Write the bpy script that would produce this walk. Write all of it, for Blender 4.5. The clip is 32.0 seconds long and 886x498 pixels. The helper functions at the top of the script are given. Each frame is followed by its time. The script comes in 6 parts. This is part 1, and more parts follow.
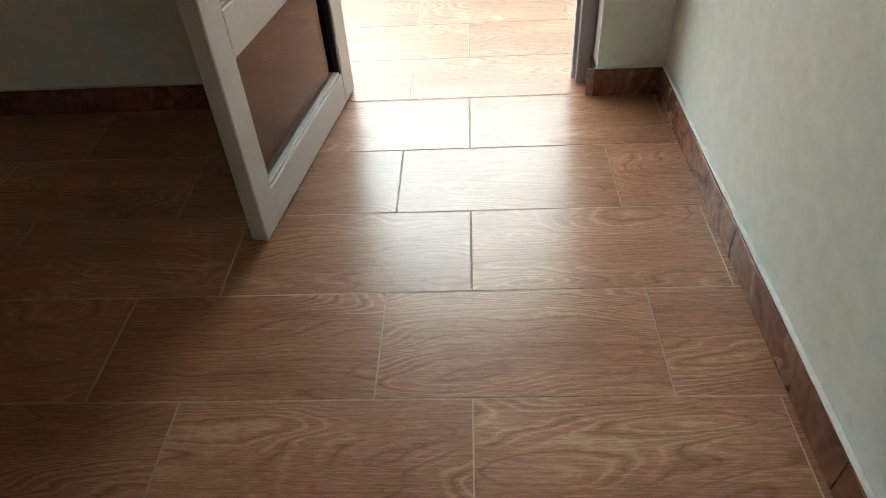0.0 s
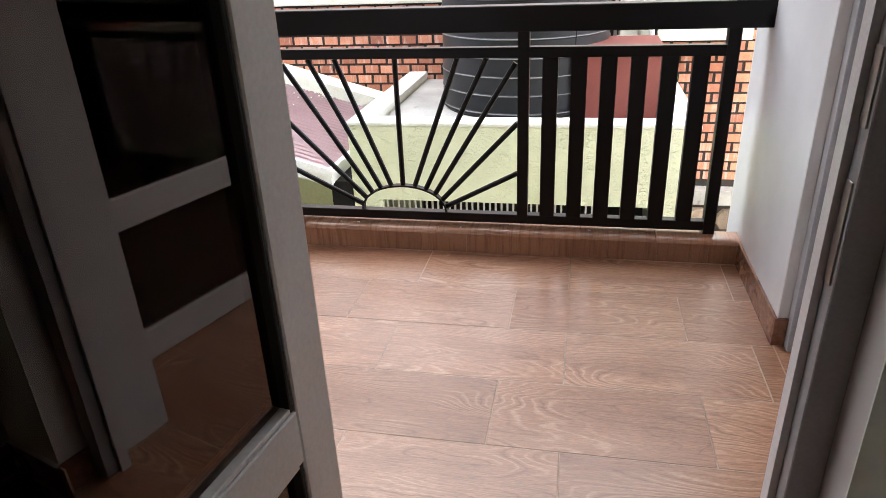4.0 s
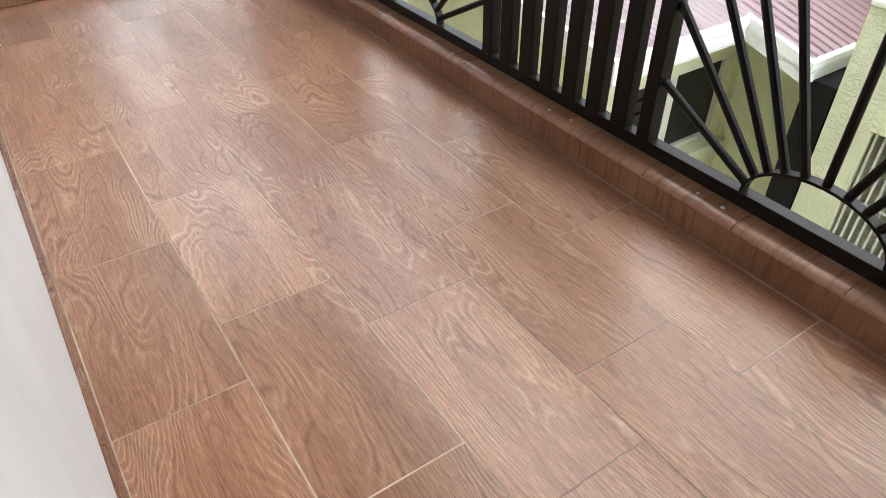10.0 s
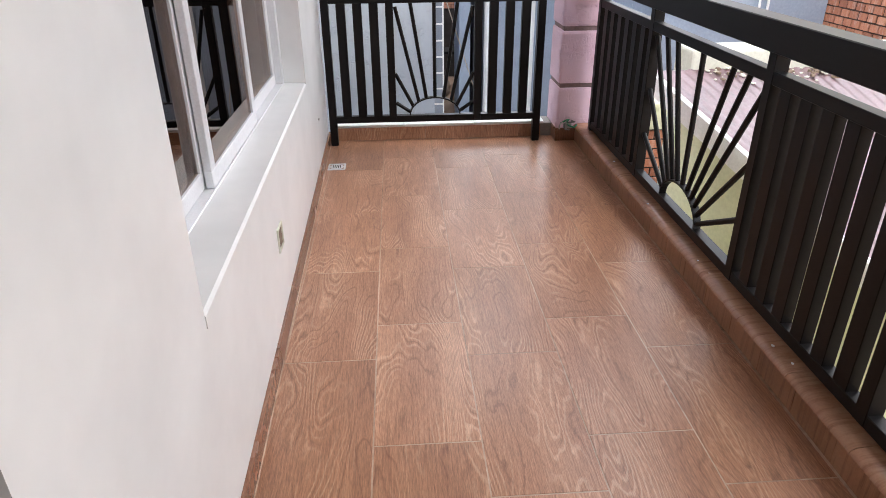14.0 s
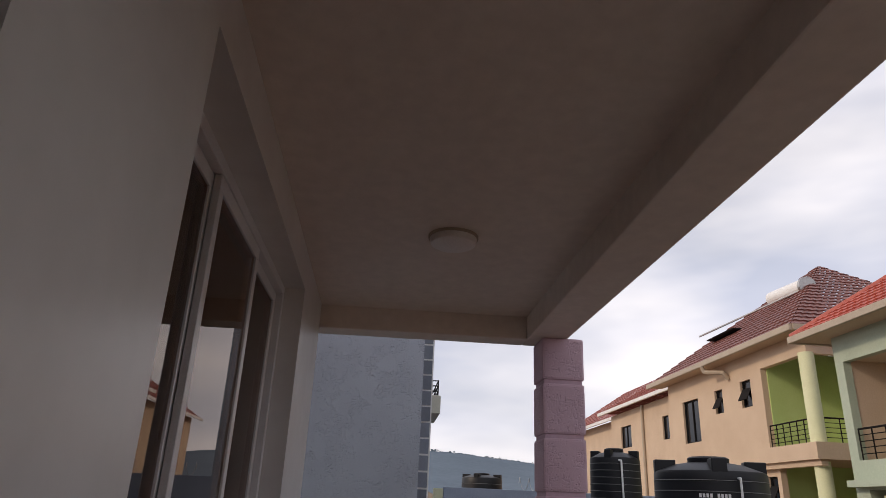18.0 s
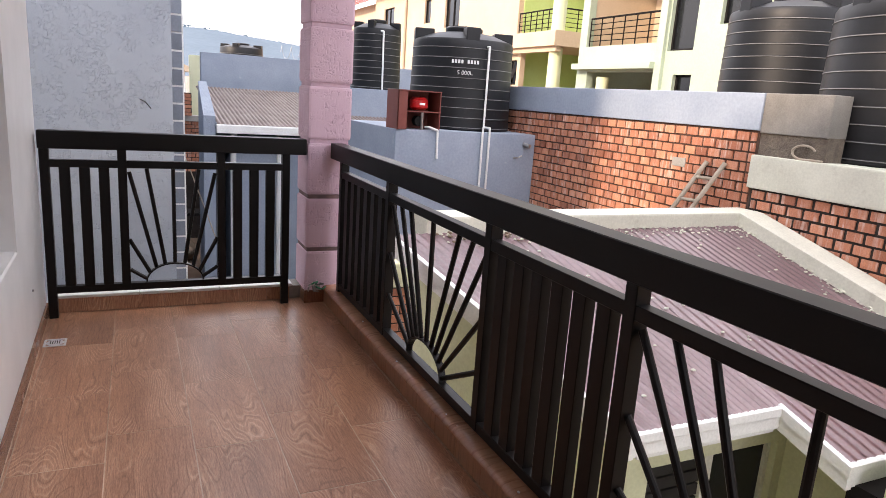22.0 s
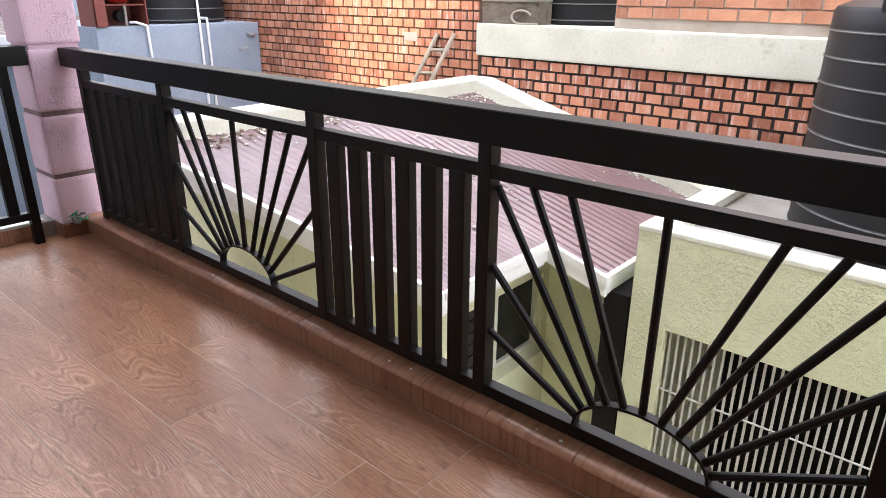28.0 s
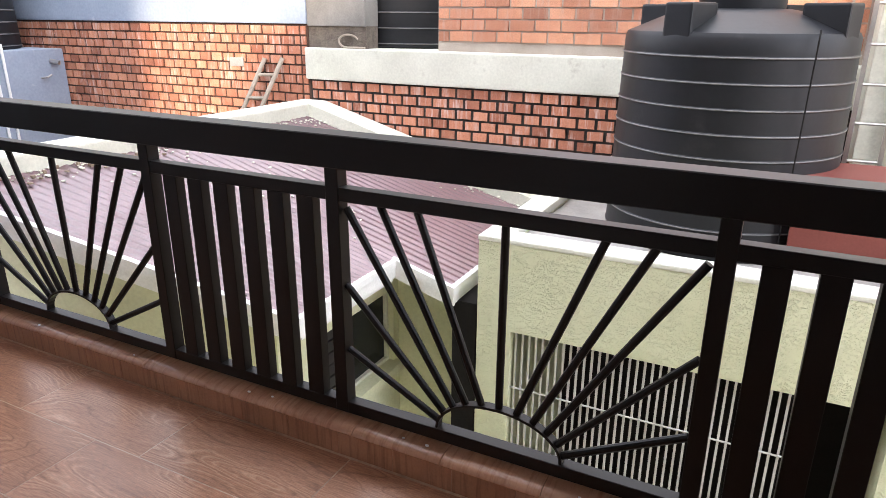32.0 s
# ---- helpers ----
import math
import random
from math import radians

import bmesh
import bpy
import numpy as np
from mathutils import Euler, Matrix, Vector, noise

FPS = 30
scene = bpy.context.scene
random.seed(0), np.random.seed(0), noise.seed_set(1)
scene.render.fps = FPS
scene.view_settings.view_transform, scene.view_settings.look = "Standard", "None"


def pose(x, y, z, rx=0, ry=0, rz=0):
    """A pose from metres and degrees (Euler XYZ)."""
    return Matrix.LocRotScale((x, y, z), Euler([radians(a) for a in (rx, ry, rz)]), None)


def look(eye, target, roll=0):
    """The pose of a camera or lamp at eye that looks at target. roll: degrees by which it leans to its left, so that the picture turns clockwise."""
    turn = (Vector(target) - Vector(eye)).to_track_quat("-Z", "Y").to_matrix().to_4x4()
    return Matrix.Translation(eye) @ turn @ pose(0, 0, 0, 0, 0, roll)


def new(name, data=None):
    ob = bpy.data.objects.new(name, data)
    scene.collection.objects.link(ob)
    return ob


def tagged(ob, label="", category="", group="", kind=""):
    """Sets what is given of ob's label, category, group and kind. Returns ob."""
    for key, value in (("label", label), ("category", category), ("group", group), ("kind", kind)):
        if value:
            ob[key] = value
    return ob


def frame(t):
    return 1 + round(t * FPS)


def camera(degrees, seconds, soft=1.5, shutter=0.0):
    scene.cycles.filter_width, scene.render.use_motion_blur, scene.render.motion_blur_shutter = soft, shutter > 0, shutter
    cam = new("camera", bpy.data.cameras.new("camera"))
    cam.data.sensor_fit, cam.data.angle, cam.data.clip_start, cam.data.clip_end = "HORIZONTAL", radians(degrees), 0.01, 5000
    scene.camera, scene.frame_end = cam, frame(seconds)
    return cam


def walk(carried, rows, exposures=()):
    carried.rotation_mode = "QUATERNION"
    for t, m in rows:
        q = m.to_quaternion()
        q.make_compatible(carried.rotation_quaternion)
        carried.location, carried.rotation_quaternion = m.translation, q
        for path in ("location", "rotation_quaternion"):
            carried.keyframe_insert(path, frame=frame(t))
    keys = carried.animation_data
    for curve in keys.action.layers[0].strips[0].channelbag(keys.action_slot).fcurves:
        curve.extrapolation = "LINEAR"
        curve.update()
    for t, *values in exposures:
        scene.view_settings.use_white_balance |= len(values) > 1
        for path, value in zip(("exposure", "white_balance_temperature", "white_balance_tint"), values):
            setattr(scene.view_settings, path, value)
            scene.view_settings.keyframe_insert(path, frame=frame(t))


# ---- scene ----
cam = camera(67.2, 32.0, soft=0.6)
PATH = [
    (0, (0.016, -0.794, 1.115), (-0.088, 0.693, -0.218), -4.0),
    (0.5, (-0.029, -0.695, 1.131), (-0.138, 0.828, -0.16), -3.3),
    (1, (-0.03, -0.601, 1.148), (-0.183, 0.966, -0.086), -2.9),
    (1.5, (0.027, -0.427, 1.178), (-0.238, 1.184, 0.022), -2.5),
    (2, (0.048, -0.305, 1.206), (-0.238, 1.366, 0.144), -0.5),
    (2.5, (0.033, -0.141, 1.21), (-0.263, 1.579, 0.232), -0.9),
    (3, (-0.015, 0.043, 1.238), (-0.283, 1.81, 0.34), -1.2),
    (3.5, (0.002, 0.224, 1.25), (-0.332, 1.999, 0.39), -1.9),
    (5.5, (0.025, 0.88, 1.269), (-0.447, 2.636, 0.436), -3.0),
    (6, (0.041, 1.037, 1.25), (-0.58, 2.71, 0.347), -2.2),
    (6.5, (0.058, 1.123, 1.229), (-0.718, 2.695, 0.265), -1.4),
    (7, (0.047, 1.192, 1.196), (-0.775, 2.686, 0.15), -2.0),
    (7.5, (-0.004, 1.301, 1.193), (-0.801, 2.748, 0.066), -1.0),
    (8, (-0.07, 1.375, 1.155), (-0.757, 2.839, -0.022), -0.7),
    (8.5, (-0.126, 1.422, 1.15), (-0.874, 2.826, -0.063), -0.1),
    (9, (-0.152, 1.517, 1.15), (-1.137, 2.736, -0.093), -0.1),
    (9.5, (-0.158, 1.586, 1.151), (-1.335, 2.625, -0.088), 0.0),
    (10, (-0.158, 1.631, 1.148), (-1.453, 2.483, -0.116), -0.7),
    (10.5, (-0.202, 1.703, 1.137), (-1.509, 2.472, -0.167), 0.0),
    (11, (-0.236, 1.808, 1.118), (-1.618, 2.45, -0.177), -1.2),
    (11.5, (-0.211, 1.878, 1.133), (-1.718, 2.298, -0.113), -2.9),
    (12, (-0.102, 1.968, 1.171), (-1.651, 2.116, -0.086), 0.1),
    (12.5, (-0.072, 1.919, 1.184), (-1.589, 2.099, -0.107), -1.7),
    (13, (-0.046, 1.896, 1.183), (-1.53, 2.124, -0.138), -0.3),
    (13.5, (-0.016, 1.922, 1.234), (-1.613, 2.103, 0.044), -0.6),
    (14, (-0.004, 1.905, 1.308), (-1.784, 2.02, 0.404), -0.4),
    (14.5, (-0.021, 1.925, 1.376), (-1.898, 1.997, 0.69), -0.6),
    (15, (0.036, 1.953, 1.427), (-1.916, 1.959, 0.99), -0.6),
    (15.5, (0.082, 1.968, 1.475), (-1.904, 1.954, 1.239), -0.4),
    (17.5, (0.096, 1.944, 1.6), (-1.815, 1.951, 2.191), 1.6),
    (18, (0.096, 1.937, 1.627), (-1.769, 2.065, 2.338), 2.5),
    (18.5, (0.083, 1.939, 1.631), (-1.778, 2.254, 2.29), 2.4),
    (19, (0.034, 1.938, 1.598), (-1.824, 2.439, 2.143), 2.4),
    (19.5, (0.018, 1.939, 1.573), (-1.827, 2.568, 2.022), 2.4),
    (20, (0.014, 1.936, 1.549), (-1.818, 2.667, 1.88), 2.4),
    (20.5, (0.007, 1.933, 1.504), (-1.828, 2.718, 1.63), 2.9),
    (21, (0.004, 1.933, 1.419), (-1.82, 2.741, 1.29), 3.5),
    (21.5, (0.003, 1.932, 1.354), (-1.788, 2.758, 1.019), 3.9),
    (22, (-0.005, 1.933, 1.335), (-1.77, 2.763, 0.892), 3.9),
    (22.5, (-0.007, 1.93, 1.324), (-1.755, 2.774, 0.841), 4.1),
    (23, (-0.006, 1.942, 1.318), (-1.737, 2.832, 0.859), 3.3),
    (23.5, (-0.011, 1.945, 1.318), (-1.698, 2.9, 0.827), 2.7),
    (24, (-0.011, 1.951, 1.304), (-1.662, 2.94, 0.76), 1.9),
    (24.5, (-0.028, 1.94, 1.293), (-1.647, 2.958, 0.71), 1.6),
    (26.5, (-0.24, 1.69, 1.314), (-1.576, 3.034, 0.674), -1.8),
    (27, (-0.232, 1.617, 1.317), (-1.448, 3.042, 0.617), -0.8),
    (27.5, (-0.196, 1.629, 1.313), (-1.445, 3.029, 0.62), 0.4),
    (28, (-0.172, 1.625, 1.305), (-1.393, 3.034, 0.582), 0.4),
    (28.5, (-0.178, 1.569, 1.296), (-1.254, 3.083, 0.557), -1.0),
    (29, (-0.173, 1.494, 1.285), (-1.039, 3.122, 0.511), -0.7),
    (29.5, (-0.161, 1.437, 1.268), (-0.898, 3.108, 0.454), -0.4),
    (30, (-0.137, 1.419, 1.265), (-0.749, 3.118, 0.404), 0.3),
    (30.5, (-0.1, 1.427, 1.246), (-0.651, 3.155, 0.404), 0.7),
    (31, (-0.113, 1.454, 1.275), (-0.69, 3.192, 0.47), 0.6),
    (31.5, (-0.131, 1.504, 1.301), (-0.836, 3.226, 0.567), 0.0),
    (32, (-0.15, 1.552, 1.326), (-0.998, 3.237, 0.662), 0.4),
]
EXPOSURES = [(0.0, 3.68, 5880, -9), (1.0, 3.56, 5830, -8), (2.0, 2.9, 5800, -1), (3.0, 2.6, 6000, 6), (6.0, 2.05, 6000, 9), (9.0, 2.17, 5950, 6), (10.0, 2.2, 5950, 2), (13.0, 2.2, 6100, 4), (14.0, 2.05, 6200, 9), (14.7, 1.9, 6350, 10), (15.5, 0.92, 6400, 12),
             (17.5, -0.35, 6300, 15), (19.0, -0.6, 6300, 15), (20.5, -0.75, 6350, 15), (21.0, -0.5, 6400, 15), (21.6, 0.95, 6400, 15), (22.0, 1.38, 6400, 15), (24.0, 1.42, 6450, 15), (26.5, 1.76, 6250, 13), (27.5, 1.90, 6150, 12), (29.0, 1.94, 6050, 11), (30.5, 1.97, 6040, 11), (31.2, 1.94, 6020, 12), (32.0, 1.94, 6030, 12)]

walk(cam, [(t, look(eye, target, roll)) for t, eye, target, roll in PATH], EXPOSURES)

# ---- world, sun ----
SUN_FROM = Vector((0.25, -1.0, 0.48)).normalized()
world = bpy.data.worlds.new("sky")
scene.world = world
world.use_nodes = True
wn, wl = world.node_tree.nodes, world.node_tree.links
sky = wn.new("ShaderNodeTexSky")
sky.sky_type, sky.sun_disc = "NISHITA", False
sky.sun_elevation = math.asin(SUN_FROM.z)
sky.sun_rotation = math.atan2(SUN_FROM.x, SUN_FROM.y)
sky.dust_density, sky.air_density = 2.5, 1.0
tc = wn.new("ShaderNodeTexCoord")
cmap = wn.new("ShaderNodeMapping")
cmap.inputs["Scale"].default_value = (1.0, 1.0, 3.2)
cn = wn.new("ShaderNodeTexNoise")
cn.inputs["Scale"].default_value, cn.inputs["Detail"].default_value, cn.inputs["Roughness"].default_value = 1.7, 4, 0.48
cr = wn.new("ShaderNodeValToRGB")
cr.color_ramp.elements[0].position, cr.color_ramp.elements[1].position = 0.30, 0.62
cr.color_ramp.elements[0].color, cr.color_ramp.elements[1].color = (0.62, 0.62, 0.62, 1), (0.97, 0.97, 0.97, 1)
cn2 = wn.new("ShaderNodeTexNoise")
cn2.inputs["Scale"].default_value, cn2.inputs["Detail"].default_value = 2.2, 4
cr2 = wn.new("ShaderNodeValToRGB")
cr2.color_ramp.elements[0].position, cr2.color_ramp.elements[1].position = 0.36, 0.66
cr2.color_ramp.elements[0].color, cr2.color_ramp.elements[1].color = (9.6, 10.0, 11.2, 1), (17.2, 16.4, 15.6, 1)
cmix = wn.new("ShaderNodeMix")
cmix.data_type = "RGBA"
wl.new(tc.outputs["Generated"], cmap.inputs["Vector"])
wl.new(cmap.outputs["Vector"], cn.inputs["Vector"])
wl.new(cmap.outputs["Vector"], cn2.inputs["Vector"])
wl.new(cn.outputs["Fac"], cr.inputs["Fac"])
wl.new(cn2.outputs["Fac"], cr2.inputs["Fac"])
wl.new(cr.outputs["Color"], cmix.inputs["Factor"])
wl.new(sky.outputs["Color"], cmix.inputs["A"])
wl.new(cr2.outputs["Color"], cmix.inputs["B"])
wl.new(cmix.outputs["Result"], wn["Background"].inputs["Color"])
wn["Background"].inputs["Strength"].default_value = 0.1

sun = new("sun", bpy.data.lights.new("sun", "SUN"))
sun.data.energy, sun.data.angle, sun.data.color = 2.0, radians(5), (1.0, 0.80, 0.58)
sun.matrix_world = look(SUN_FROM * 60, (0, 0, 0))

# ---- materials ----
def tree(name):
    m = bpy.data.materials.new(name)
    m.use_nodes = True
    nt = m.node_tree
    return m, nt, nt.nodes["Principled BSDF"]


def node(nt, kind, **values):
    n = nt.nodes.new(kind)
    for key, value in values.items():
        n.inputs[key.replace("_", " ")].default_value = value
    return n


def ramp(nt, fac, stops):
    r = nt.nodes.new("ShaderNodeValToRGB")
    r.color_ramp.elements[0].position, r.color_ramp.elements[1].position = stops[0][0], stops[-1][0]
    r.color_ramp.elements[0].color, r.color_ramp.elements[1].color = (*stops[0][1], 1), (*stops[-1][1], 1)
    for pos, col in stops[1:-1]:
        r.color_ramp.elements.new(pos).color = (*col, 1)
    nt.links.new(fac, r.inputs["Fac"])
    return r.outputs["Color"]


def mixed(nt, fac, a, b, mode="MIX"):
    n = nt.nodes.new("ShaderNodeMix")
    n.data_type, n.blend_type = "RGBA", mode
    for key, v in (("Factor", fac), ("A", a), ("B", b)):
        if isinstance(v, (int, float)):
            n.inputs[key].default_value = v
        elif isinstance(v, tuple):
            n.inputs[key].default_value = (*v, 1)
        else:
            nt.links.new(v, n.inputs[key])
    return n.outputs["Result"]


def bumped(nt, p, height, strength, distance):
    b = node(nt, "ShaderNodeBump", Strength=strength, Distance=distance)
    nt.links.new(height, b.inputs["Height"])
    nt.links.new(b.outputs["Normal"], p.inputs["Normal"])


def coords(nt, scale=(1, 1, 1), world=False):
    m = node(nt, "ShaderNodeMapping", Scale=scale)
    if world:
        g = nt.nodes.new("ShaderNodeNewGeometry")
        nt.links.new(g.outputs["Position"], m.inputs["Vector"])
    else:
        t = nt.nodes.new("ShaderNodeTexCoord")
        nt.links.new(t.outputs["Object"], m.inputs["Vector"])
    return m.outputs["Vector"]


def noise_of(nt, vec, scale, detail=4.0, rough=0.55, distort=0.0):
    n = node(nt, "ShaderNodeTexNoise", Scale=scale, Detail=detail, Roughness=rough, Distortion=distort)
    nt.links.new(vec, n.inputs["Vector"])
    return n.outputs["Fac"]


def surface(name, dark, light, rough=0.5, scale=3.0, fine=60.0, bump=0.15, depth=0.002, metal=0.0, each=0.0, rough_to=None, spec=0.5, stain=None, stain_at=0.62):
    """A paint, plaster, metal or plastic: two scales of colour, fine relief, optional stains and a shift from piece to piece."""
    m, nt, p = tree(name)
    vec = coords(nt, world=True)
    big = noise_of(nt, vec, scale, 5)
    small = noise_of(nt, vec, fine, 3)
    tone = ramp(nt, big, [(0.3, dark), (0.7, light)])
    tone = mixed(nt, 0.22, tone, ramp(nt, small, [(0.3, tuple(c * 0.72 for c in dark)), (0.7, tuple(min(1, c * 1.12) for c in light))]))
    if stain:
        spots = ramp(nt, noise_of(nt, vec, scale * 2.3, 6, 0.65), [(stain_at, (0, 0, 0)), (stain_at + 0.12, (1, 1, 1))])
        tone = mixed(nt, spots, tone, stain)
    if each:
        info = nt.nodes.new("ShaderNodeObjectInfo")
        shift = ramp(nt, info.outputs["Random"], [(0, (1 - each,) * 3), (1, (1 + each,) * 3)])
        tone = mixed(nt, 1.0, tone, shift, "MULTIPLY")
    nt.links.new(tone, p.inputs["Base Color"])
    p.inputs["Metallic"].default_value = metal
    p.inputs["Specular IOR Level"].default_value = spec
    r = node(nt, "ShaderNodeMapRange", To_Min=rough, To_Max=rough_to if rough_to is not None else min(1, rough + 0.15))
    nt.links.new(big, r.inputs["Value"])
    nt.links.new(r.outputs["Result"], p.inputs["Roughness"])
    if bump:
        bumped(nt, p, small, bump, depth)
    return m


def wood_tile(name, dark, mid, light, rough=0.2, along=(1, 1, 1)):
    """Printed porcelain: rings like sawn oak, streaks along the piece, another cut for each tile."""
    m, nt, p = tree(name)
    info = nt.nodes.new("ShaderNodeObjectInfo")
    w = node(nt, "ShaderNodeMath", )
    w.operation = "MULTIPLY"
    w.inputs[1].default_value = 57.0
    nt.links.new(info.outputs["Random"], w.inputs[0])

    def n4(scale, vec, detail, rough_=0.5, distort=0.0):
        n = node(nt, "ShaderNodeTexNoise", Scale=scale, Detail=detail, Roughness=rough_, Distortion=distort)
        n.noise_dimensions = "4D"
        nt.links.new(vec, n.inputs["Vector"])
        nt.links.new(w.outputs[0], n.inputs["W"])
        return n.outputs["Fac"]

    def wide(*v):
        return coords(nt, tuple(a * b for a, b in zip(along, v)))

    def ringed(flow, times, edge):
        k = node(nt, "ShaderNodeMath")
        k.operation = "MULTIPLY"
        k.inputs[1].default_value = times
        nt.links.new(flow, k.inputs[0])
        fr = node(nt, "ShaderNodeMath")
        fr.operation = "FRACT"
        nt.links.new(k.outputs[0], fr.inputs[0])
        return ramp(nt, fr.outputs[0], edge)

    bend = n4(1.0, wide(1.25, 5.2, 1.25), 2.0, 0.40, 0.25)
    saw = n4(1.0, wide(30.0, 60.0, 30.0), 2.0, 0.6)
    way = node(nt, "ShaderNodeSeparateXYZ")
    nt.links.new(wide(1, 1, 1), way.inputs[0])

    def plus(value, times, more):
        k = node(nt, "ShaderNodeMath")
        k.operation = "MULTIPLY_ADD"
        nt.links.new(value, k.inputs[0])
        k.inputs[1].default_value = times
        nt.links.new(more, k.inputs[2])
        return k.outputs[0]

    flow = plus(saw, 0.016, plus(way.outputs["Y"], 1.1, bend))
    zebra = ringed(flow, 38.0, [(0.0, (0.0,) * 3), (0.34, (0.0,) * 3), (0.52, (1.0,) * 3), (0.62, (0.8,) * 3), (0.74, (0.0,) * 3), (1.0, (0.0,) * 3)])
    veins = ringed(flow, 19.0, [(0.0, (1.0,) * 3), (0.04, (0.6,) * 3), (0.11, (0.0,) * 3), (0.91, (0.0,) * 3), (1.0, (1.0,) * 3)])
    patch = ramp(nt, n4(1.0, wide(2.6, 7.5, 2.6), 2.0), [(0.46, (0.0,) * 3), (0.60, (1.0,) * 3)])
    patch2 = ramp(nt, n4(1.3, wide(1.7, 7.5, 1.7), 2.0), [(0.40, (0.0,) * 3), (0.54, (1.0,) * 3)])
    streak = n4(1.0, wide(9.0, 210.0, 9.0), 5, 0.7)
    pores = n4(1.0, wide(42.0, 520.0, 42.0), 2, 0.6)
    broad = n4(1.0, wide(1.3, 8.5, 1.3), 3)
    tone = ramp(nt, broad, [(0.24, dark), (0.5, mid), (0.76, light)])
    tone = mixed(nt, 0.36, tone, ramp(nt, streak, [(0.36, tuple(c * 0.50 for c in dark)), (0.5, mid), (0.64, tuple(min(1, c * 1.18) for c in light))]))
    zf = mixed(nt, 1.0, zebra, patch, "MULTIPLY")
    tone = mixed(nt, mixed(nt, 1.0, zf, (0.62,) * 3, "MULTIPLY"), tone, tuple(min(1, c * k_) for c, k_ in zip(light, (1.22, 1.42, 1.55))))
    vf = mixed(nt, 1.0, veins, patch2, "MULTIPLY")
    tone = mixed(nt, mixed(nt, 1.0, vf, (0.58,) * 3, "MULTIPLY"), tone, tuple(c * k_ for c, k_ in zip(dark, (0.62, 0.56, 0.50))))
    tone = mixed(nt, 0.40, tone, ramp(nt, pores, [(0.36, (0.22,) * 3), (0.5, (0.5,) * 3), (0.64, (0.76,) * 3)]), "OVERLAY")
    tone = mixed(nt, 1.0, tone, ramp(nt, info.outputs["Random"], [(0, (0.85, 0.83, 0.81)), (0.5, (1.0, 1.0, 1.0)), (1, (1.08, 1.10, 1.12))]), "MULTIPLY")
    nt.links.new(tone, p.inputs["Base Color"])
    wear = noise_of(nt, coords(nt, world=True), 2.2, 5)
    r = node(nt, "ShaderNodeMapRange", To_Min=rough, To_Max=rough + 0.13)
    nt.links.new(wear, r.inputs["Value"])
    nt.links.new(r.outputs["Result"], p.inputs["Roughness"])
    p.inputs["Specular IOR Level"].default_value = 0.5
    bumped(nt, p, streak, 0.10, 0.0008)
    return m


def streaked(name, dark, light, streak, rough, bump=0.05):
    """Glazed brown tile with thin printed streaks across the run of the kerb and a shift from piece to piece."""
    m, nt, p = tree(name)
    vec = coords(nt, world=True)
    big = noise_of(nt, vec, 7.0, 5)
    line = noise_of(nt, coords(nt, (1, 0.06, 0.06), True), 75, 4, 0.6)
    tone = ramp(nt, big, [(0.3, dark), (0.7, light)])
    tone = mixed(nt, ramp(nt, line, [(0.48, (0, 0, 0)), (0.68, (0.8,) * 3)]), tone, streak)
    tone = mixed(nt, 0.18, tone, ramp(nt, noise_of(nt, vec, 130, 3), [(0.3, streak), (0.7, light)]))
    info = nt.nodes.new("ShaderNodeObjectInfo")
    tone = mixed(nt, 1.0, tone, ramp(nt, info.outputs["Random"], [(0, (0.88,) * 3), (1, (1.10,) * 3)]), "MULTIPLY")
    nt.links.new(tone, p.inputs["Base Color"])
    r = node(nt, "ShaderNodeMapRange", To_Min=rough, To_Max=rough + 0.15)
    nt.links.new(big, r.inputs["Value"])
    nt.links.new(r.outputs["Result"], p.inputs["Roughness"])
    bumped(nt, p, line, bump, 0.0008)
    return m


def stucco(name, dark, light, scale=26.0, bump=0.9, depth=0.02, rough=0.75, upright=0.3, cover=(0.44, 0.60)):
    """Plaster dragged with a comb: broken strokes cut into the face, thick in patches and nearly smooth between."""
    m, nt, p = tree(name)
    vec = coords(nt, world=True)
    up = noise_of(nt, coords(nt, (1, 1, upright), True), scale, 2, 0.5, 0.4)
    flat = noise_of(nt, coords(nt, (0.3, 0.3, 1), True), scale, 2, 0.5, 0.4)
    big = noise_of(nt, vec, 1.1, 5)
    h = node(nt, "ShaderNodeMath")
    h.operation = "MAXIMUM"
    nt.links.new(up, h.inputs[0])
    nt.links.new(flat, h.inputs[1])
    cut = ramp(nt, h.outputs[0], [(0.56, (0, 0, 0)), (0.64, (1, 1, 1))])
    where = ramp(nt, noise_of(nt, vec, scale * 0.09, 3), [(cover[0], (0.05,) * 3), (cover[1], (1, 1, 1))])
    cut = mixed(nt, 1.0, cut, where, "MULTIPLY")
    fine = noise_of(nt, vec, scale * 4, 3)
    cut = mixed(nt, 0.12, cut, fine)
    tone = ramp(nt, big, [(0.3, dark), (0.7, light)])
    tone = mixed(nt, 0.10, tone, ramp(nt, fine, [(0.3, tuple(c * 0.7 for c in dark)), (0.7, light)]))
    nt.links.new(tone, p.inputs["Base Color"])
    p.inputs["Roughness"].default_value = rough
    b = node(nt, "ShaderNodeBump", Strength=bump, Distance=depth)
    b.invert = True
    nt.links.new(cut, b.inputs["Height"])
    nt.links.new(b.outputs["Normal"], p.inputs["Normal"])
    return m


